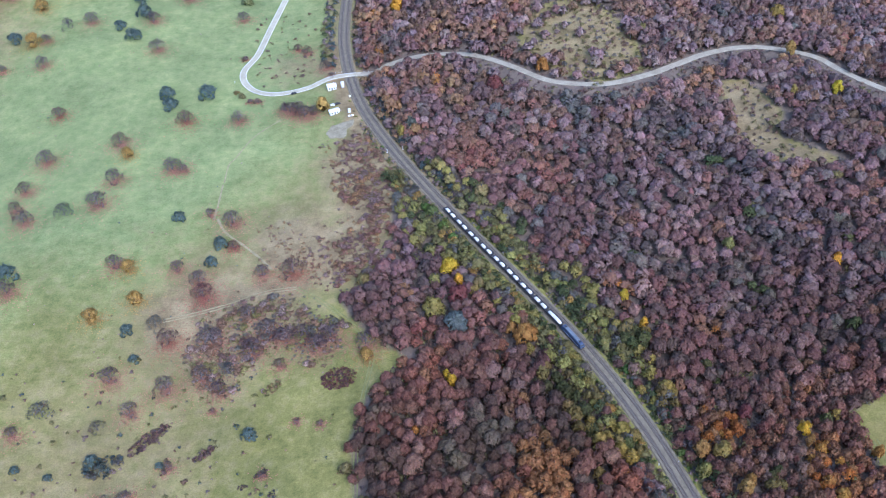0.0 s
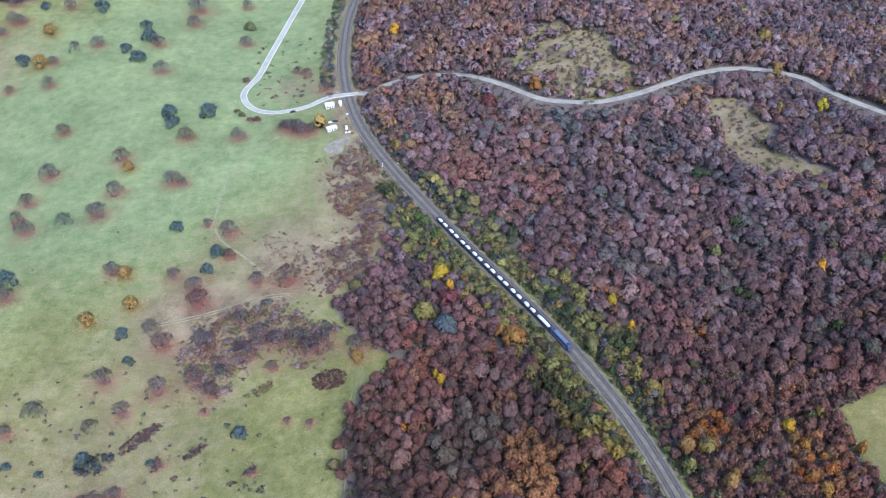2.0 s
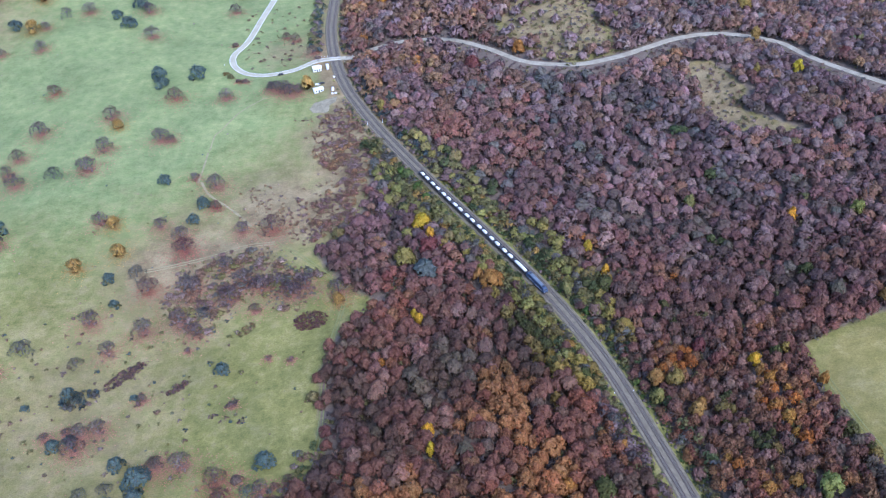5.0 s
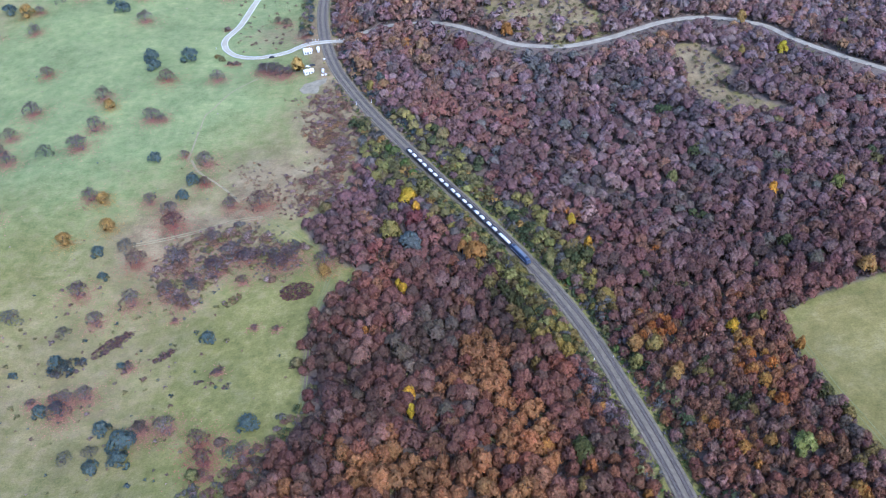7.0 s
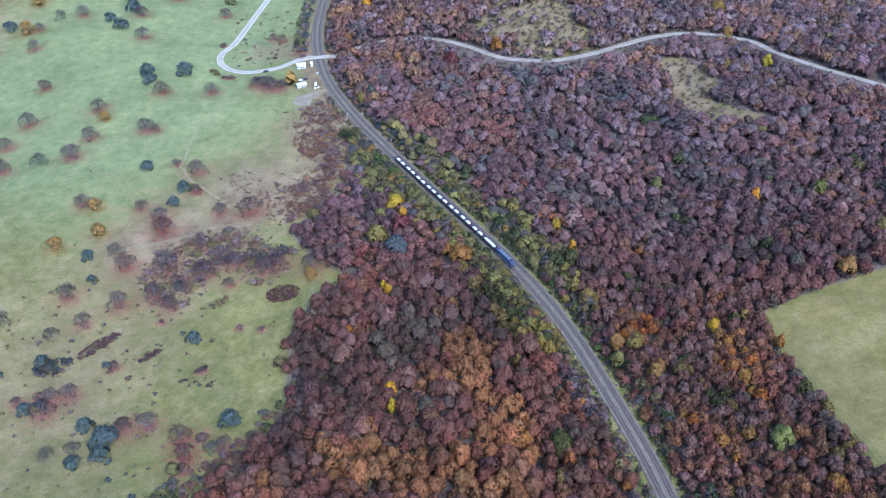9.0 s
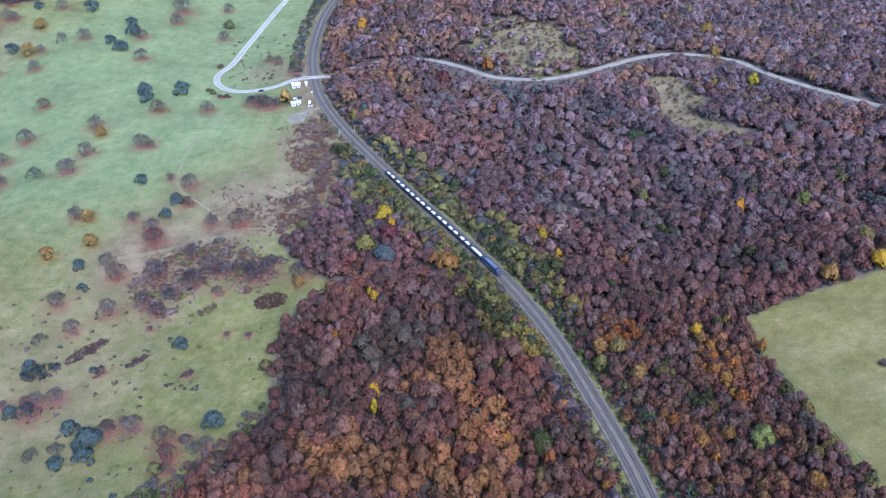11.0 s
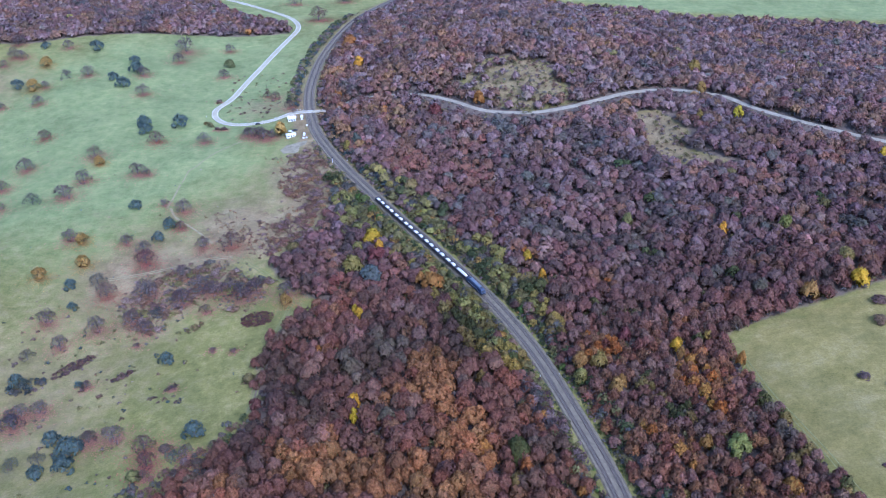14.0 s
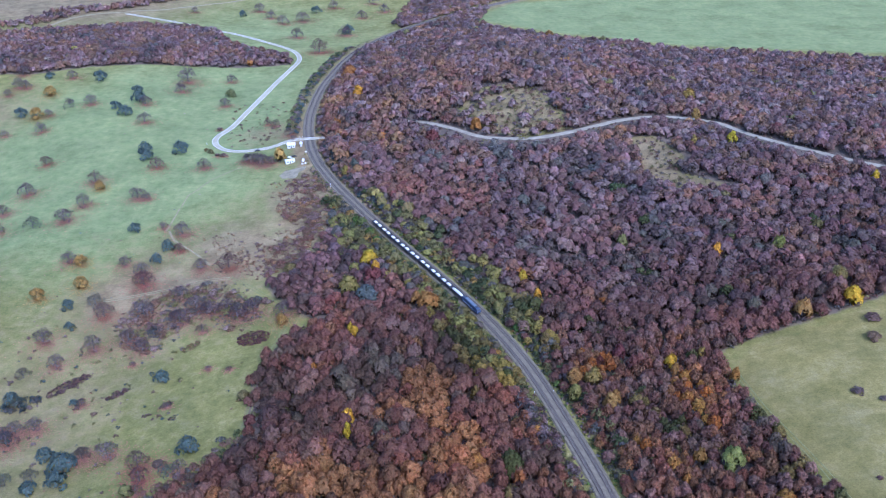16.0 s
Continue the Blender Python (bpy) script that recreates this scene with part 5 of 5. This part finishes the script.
def locomotive(s):
    loco = tagged(new("locomotive"), "dark blue electric locomotive with a pale blue roof heading a train", "locomotive")
    L = 18.6
    loco.matrix_basis = vehicle_pose(s, L)
    bm = bmesh.new()
    prof = [(L / 2 - 0.25, 1.0), (L / 2, 1.6), (L / 2 - 0.1, 2.5), (L / 2 - 0.9, 3.7), (L / 2 - 1.3, 3.9), (-L / 2 + 1.3, 3.9), (-L / 2 + 0.9, 3.7), (-L / 2 + 0.1, 2.5), (-L / 2, 1.6), (-L / 2 + 0.25, 1.0)]
    ring = []
    for y, inset in ((-1.5, 0), (1.5, 0)):
        ring.append([bm.verts.new((x, y * (0.8 if z > 3.6 else 1.0), z)) for x, z in prof])
    bm.faces.new(ring[0])
    bm.faces.new(list(reversed(ring[1])))
    for i in range(len(prof)):
        j = (i + 1) % len(prof)
        bm.faces.new((ring[0][i], ring[1][i], ring[1][j], ring[0][j]))
    bmesh.ops.bevel(bm, geom=bm.edges[:], offset=0.08, segments=2, affect="EDGES")
    part("body", bm_mesh("body", bm, blue_mat), loco, "dark blue painted body")
    part("roof", bm_mesh("roof", bevel_box(L - 6.5, 2.0, 0.35, 0.1, (0, 0, 4.05)), pale_blue_mat), loco, "pale blue-grey roof panel")
    for x in (-L / 2 + 3.0, L / 2 - 3.0):
        bm = join(bevel_box(0.1, 1.6, 0.06, 0, (x, 0, 4.55)), bevel_box(1.4, 0.07, 0.07, 0, (x, 0.35, 4.35)), bevel_box(1.4, 0.07, 0.07, 0, (x, -0.35, 4.35)), bevel_box(1.3, 1.2, 0.12, 0, (x, 0, 4.12)))
        part("pantograph", bm_mesh("pantograph", bm, black_mat), loco)
    for sx_ in (-1, 1):
        bm = bevel_box(0.06, 2.2, 0.9, 0.02)
        w = part("windscreen", bm_mesh("windscreen", bm, glass_mat), loco)
        w.matrix_basis = pose(sx_ * (L / 2 - 0.44), 0, 3.08, 0, -sx_ * 33.7, 0)
        for y in (-0.95, 0.95):
            bm = bmesh.new()
            bmesh.ops.create_cone(bm, cap_ends=True, segments=10, radius1=0.14, radius2=0.12, depth=0.1, matrix=Matrix.Translation((sx_ * (L / 2 + 0.0), y, 1.75)) @ Matrix.Rotation(math.pi / 2, 4, "Y"))
            part("headlight", bm_mesh("headlight", bm, paint_mat), loco)
            bm = bmesh.new()
            bmesh.ops.create_cone(bm, cap_ends=True, segments=10, radius1=0.22, radius2=0.22, depth=0.5, matrix=Matrix.Translation((sx_ * (L / 2 + 0.2), y, 1.1)) @ Matrix.Rotation(math.pi / 2, 4, "Y"))
            part("buffer", bm_mesh("buffer", bm, black_mat), loco)
    for y in (-1.51, 1.51):
        for x in (-5.2, -1.8, 1.8, 5.2):
            part("side_grille", bm_mesh("side_grille", bevel_box(2.2, 0.05, 0.6, 0.02, (x, y, 3.0)), black_mat), loco)
        part("side_stripe", bm_mesh("side_stripe", bevel_box(L - 4, 0.03, 0.16, 0, (0, y, 1.9)), paint_mat), loco, "white painted stripe")
    part("underframe", bm_mesh("underframe", bevel_box(L - 1.5, 2.5, 0.5, 0.05, (0, 0, 0.8)), black_mat), loco)
    for x in (-6.6, -4.6, -2.6, 2.6, 4.6, 6.6):
        wheelset(loco, x)
    return L


def wagon_meshes(length, heaps):
    bm = bmesh.new()
    hl, hw = length / 2 - 0.35, 1.45
    low, top, t = 1.1, 3.0, 0.12
    outer = [(-hl, -hw), (hl, -hw), (hl, hw), (-hl, hw)]
    a = [bm.verts.new((x * 0.93, y * 0.8, low)) for x, y in outer]
    b = [bm.verts.new((x, y, top)) for x, y in outer]
    c = [bm.verts.new((x - math.copysign(t, x), y - math.copysign(t, y), top)) for x, y in outer]
    d_ = [bm.verts.new((x - math.copysign(t, x), y - math.copysign(t, y), top - 0.9)) for x, y in outer]
    bm.faces.new(list(reversed(a)))
    bm.faces.new(d_)
    for i in range(4):
        j = (i + 1) % 4
        bm.faces.new((a[i], a[j], b[j], b[i]))
        bm.faces.new((b[i], b[j], c[j], c[i]))
        bm.faces.new((c[i], c[j], d_[j], d_[i]))
    rib = [bevel_box(0.12, 0.1, 1.7, 0, (x, s * (hw + 0.0), 2.1)) for x in np.linspace(-hl + 0.6, hl - 0.6, 7) for s in (-1, 1)]
    body = bm_mesh("hopper_body", join(bm, *rib), wagon_mat)
    loads = []
    span = (2 * hl - 0.5) / heaps
    for k in range(heaps):
        cx = -hl + 0.25 + span * (k + 0.5)
        bm = bmesh.new()
        nx_, ny_ = 12, 7
        grid = []
        for i in range(nx_):
            row = []
            for j in range(ny_):
                u, w = i / (nx_ - 1) * 2 - 1, j / (ny_ - 1) * 2 - 1
                h = 0.75 * (1 - abs(u) ** 2.4) * (1 - abs(w) ** 2.2) + 0.05 * math.sin(7 * u + 3 * w + k) * (1 - abs(u)) * (1 - abs(w))
                row.append(bm.verts.new((cx + u * (span / 2 - (1.0 if heaps > 1 else 0.6)), w * (hw - 0.3) * (1 - 0.42 * abs(u) ** 3.5), top - 0.3 + h)))
            grid.append(row)
        for i in range(nx_ - 1):
            for j in range(ny_ - 1):
                bm.faces.new((grid[i][j], grid[i + 1][j], grid[i + 1][j + 1], grid[i][j + 1]))
        geo = bmesh.ops.extrude_face_region(bm, geom=bm.faces[:])["geom"]
        for g in geo:
            if isinstance(g, bmesh.types.BMVert):
                g.co.z = top - 0.95
        loads.append(bm_mesh("load", bm, load_mat, True))
    bulk = bm_mesh("bulkhead", bevel_box(0.5, 2 * hw - 0.3, 0.75, 0.03, (0, 0, top - 0.42)), wagon_mat) if heaps > 1 else None
    frame_ = bm_mesh("underframe", join(bevel_box(length - 0.9, 1.9, 0.28, 0.03, (0, 0, 0.98)),
                                       *[bevel_box(0.5, 0.16, 0.16, 0, (sx_ * (length / 2 - 0.2), y, 1.02)) for sx_ in (-1, 1) for y in (-0.85, 0.85)]), black_mat)
    return body, loads, bulk, frame_


def hopper_wagon(s, length, heaps, made):
    body, loads, bulk, frame_ = made
    w = tagged(new("hopper_wagon"), "dark open hopper wagon heaped with white mineral" if heaps > 1 else "dark open wagon with one long white mineral heap",
               "wagon", "wagons of the train")
    w.matrix_basis = vehicle_pose(s, length)
    part("hopper_body", body, w)
    part("underframe", frame_, w)
    if bulk:
        part("bulkhead", bulk, w)
    for m in loads:
        part("load", m, w, "heaped white mineral load")
    for x in (-length / 2 + 2.0, -length / 2 + 3.8, length / 2 - 3.8, length / 2 - 2.0):
        wheelset(w, x)


# the train runs from its head northwards, so vehicles follow at growing distance
s_at = head_at
s_at += locomotive(s_at) + 0.5
hopper_wagon(s_at, 13.6, 1, wagon_meshes(13.6, 1))
s_at += 14.0
pair = wagon_meshes(13.4, 2)
for k in range(8):
    hopper_wagon(s_at, 13.4, 2, pair)
    s_at += 13.85


# ---------------------------------------------------------------- level crossing and railway house
def house(name, x, y, turn, sx_, sy_, wall, roof, label, flat=False):
    z = ground_one(x, y)
    h = tagged(new(name), label, "building")
    h.matrix_basis = pose(x, y, z - 0.3, 0, 0, turn)
    walls = bm_mesh("wall", bevel_box(sx_, sy_, wall + 0.3, 0.03, (0, 0, (wall + 0.3) / 2)), white_mat)
    part("wall", walls, h)
    bm = bmesh.new()
    o = 0.45
    zt = wall + 0.3
    v = [bm.verts.new(p) for p in ((-sx_ / 2 - o, -sy_ / 2 - o, zt), (sx_ / 2 + o, -sy_ / 2 - o, zt), (sx_ / 2 + o, sy_ / 2 + o, zt), (-sx_ / 2 - o, sy_ / 2 + o, zt),
                                   (-sx_ / 2 - o, 0, zt + roof), (sx_ / 2 + o, 0, zt + roof))]
    for q in ((0, 1, 5, 4), (2, 3, 4, 5), (0, 4, 3), (1, 2, 5), (3, 2, 1, 0)):
        bm.faces.new([v[i] for i in q])
    part("roof", bm_mesh("roof", bm, roof_mat), h, "pale sheet-metal roof")
    for k in (-1, 1):
        win = part("window", bm_mesh("window", bevel_box(1.0, 0.08, 1.1, 0.02), glass_mat), h)
        win.matrix_basis = pose(k * sx_ * 0.28, -sy_ / 2 - 0.02, 1.7)
        part("sill", bm_mesh("sill", bevel_box(1.2, 0.2, 0.08, 0.01, (0, -0.06, -0.62)), white_mat), win)
    door = part("door", bm_mesh("door", bevel_box(0.95, 0.08, 2.0, 0.02), wagon_mat), h)
    door.matrix_basis = pose(0, -sy_ / 2 - 0.02, 1.3)
    ch = part("chimney", bm_mesh("chimney", bevel_box(0.5, 0.5, 1.2, 0.03, (sx_ * 0.25, 0.5, zt + roof)), white_mat), h)


house("crossing_house", -86.0, 589.5, 12, 6.8, 5.4, 2.8, 1.5, "small white crossing keeper's house with a pale roof")
house("outbuilding", -81.5, 556.8, 24, 7.6, 4.4, 2.4, 0.9, "low white outbuilding with a pale roof in the yard")
house("shed", -77.5, 591.5, 100, 5.0, 1.8, 2.3, 0.5, "narrow white shed beside the level crossing")


def car(name, x, y, turn, paint, label, van=False):
    z = ground_one(x, y)
    if near_line([x], [y], road_west_line)[0][0] < 4:
        z = float(road_west_z[near_line([x], [y], road_west_line)[1][0]])
    c = tagged(new(name), label, "van" if van else "car")
    c.matrix_basis = pose(x, y, z, 0, 0, turn)
    L, W, H = (5.2, 2.0, 2.2) if van else (4.3, 1.75, 1.45)
    prof = [(-L / 2, 0.35), (L / 2, 0.35), (L / 2, 0.8), (L / 2 - 0.9, 0.95), (L / 2 - 1.6, H), (-L / 2 + (0.1 if van else 0.9), H), (-L / 2, 0.95)]
    bm = bmesh.new()
    ring = [[bm.verts.new((px, s * W / 2 * (0.82 if pz > 1.2 else 1), pz)) for px, pz in prof] for s in (-1, 1)]
    bm.faces.new(ring[0])
    bm.faces.new(list(reversed(ring[1])))
    for i in range(len(prof)):
        j = (i + 1) % len(prof)
        bm.faces.new((ring[0][i], ring[1][i], ring[1][j], ring[0][j]))
    bmesh.ops.bevel(bm, geom=bm.edges[:], offset=0.06, segments=2, affect="EDGES")
    part("body", bm_mesh("body", bm, paint), c)
    w = part("windscreen", bm_mesh("windscreen", bevel_box(0.04, W * 0.78, 0.7 if not van else 1.1, 0.01), glass_mat), c)
    w.matrix_basis = pose(L / 2 - 1.22, 0, (0.95 + H) / 2 + 0.03, 0, -55 if not van else -30, 0)
    for px in (-L / 2 + 0.8, L / 2 - 0.8):
        for s in (-1, 1):
            bm = bmesh.new()
            bmesh.ops.create_cone(bm, cap_ends=True, segments=12, radius1=0.33, radius2=0.33, depth=0.22, matrix=Matrix.Translation((px, s * (W / 2 - 0.1), 0.33)) @ Matrix.Rotation(math.pi / 2, 4, "X"))
            part("wheel", bm_mesh("wheel", bm, black_mat), c)


car("van", -69.6, 554.9, 95, white_mat, "white van parked in the railway yard", True)
car("car", -83.0, 566.5, 15, white_mat, "small white car parked behind the outbuilding")
car("car", -79.5, 566.8, 20, black_mat, "small dark car parked behind the outbuilding")
car("car", -116.5, 588.6, 200, black_mat, "black car driving on the grey asphalt road")


def crate(x, y, turn, label):
    z = ground_one(x, y)
    bm = join(bevel_box(1.6, 1.1, 0.9, 0.05, (0, 0, 0.45)), bevel_box(1.7, 1.2, 0.1, 0.02, (0, 0, 0.95)))
    tagged(new("crate", bm_mesh("crate", bm, white_mat)), label, "crate", "crates in the yard").matrix_basis = pose(x, y, z - 0.03, 0, 0, turn)


crate(-69.3, 548.6, 20, "white crate lying in the gravel yard")
crate(-66.8, 548.9, 35, "white crate lying in the gravel yard")
crate(-70.6, 575.5, 10, "pale crate in the grass beside the railway")


def barrier_post(x, y, z=None):
    z = ground_one(x, y) if z is None else z
    p = tagged(new("marker_post"), "white concrete marker post beside the crossing road", "post", "crossing posts")
    p.matrix_basis = pose(x, y, z - 0.1)
    part("shaft", bm_mesh("shaft", bevel_box(0.28, 0.28, 1.2, 0.04, (0, 0, 0.6)), white_mat), p)
    part("cap", bm_mesh("cap", bevel_box(0.36, 0.36, 0.12, 0.03, (0, 0, 1.25)), white_mat), p)


for x, y in ((-84.5, 610.6), (-82.0, 611.2), (-79.5, 611.6), (-61.5, 611.0), (-58.0, 610.8), (-59.5, 600.0), (-56.0, 600.6), (-163.5, 596.5), (-168, 612)):
    barrier_post(x, y)


def parapet(x, y, turn, long, label):
    z = ground_one(x, y)
    bm = join(bevel_box(long, 0.35, 0.3, 0.04, (0, 0, 0.95)), *[bevel_box(0.35, 0.35, 0.9, 0.03, (k, 0, 0.4)) for k in np.linspace(-long / 2 + 0.3, long / 2 - 0.3, 4)])
    tagged(new("guard_rail", bm_mesh("guard_rail", bm, white_mat)), label, "rail").matrix_basis = pose(x, y, z, 0, 0, turn)


parapet(-61.0, 600.8, 6, 7.0, "white guard rail beside the level crossing")
parapet(-68.5, 632.0, 10, 4.5, "white guard rail beside the railway")


def signal(x, y, tall, label):
    z = ground_one(x, y)
    s = tagged(new("railway_signal"), label, "signal", "railway signals")
    s.matrix_basis = pose(x, y, z - 0.1, 0, 0, 20)
    bm = bmesh.new()
    bmesh.ops.create_cone(bm, cap_ends=True, segments=8, radius1=0.13, radius2=0.08, depth=tall, matrix=Matrix.Translation((0, 0, tall / 2)))
    part("mast", bm_mesh("mast", bm, white_mat), s)
    part("signal_head", bm_mesh("signal_head", bevel_box(0.5, 0.25, 1.1, 0.05, (0, -0.2, tall - 0.3)), black_mat), s)
    part("base", bm_mesh("base", bevel_box(0.8, 0.8, 0.5, 0.05, (0, 0, 0.2)), white_mat), s)


signal(-38.6, 500.4, 4.5, "white railway signal mast beside the track")
signal(-27.5, 503.9, 4.5, "white railway signal mast beside the track")
signal(-92.5, 708.0, 4.5, "white railway signal mast beside the track")
for x, y in ((113.4, 238.0), (103.5, 236.6)):
    barrier_post(x, y)
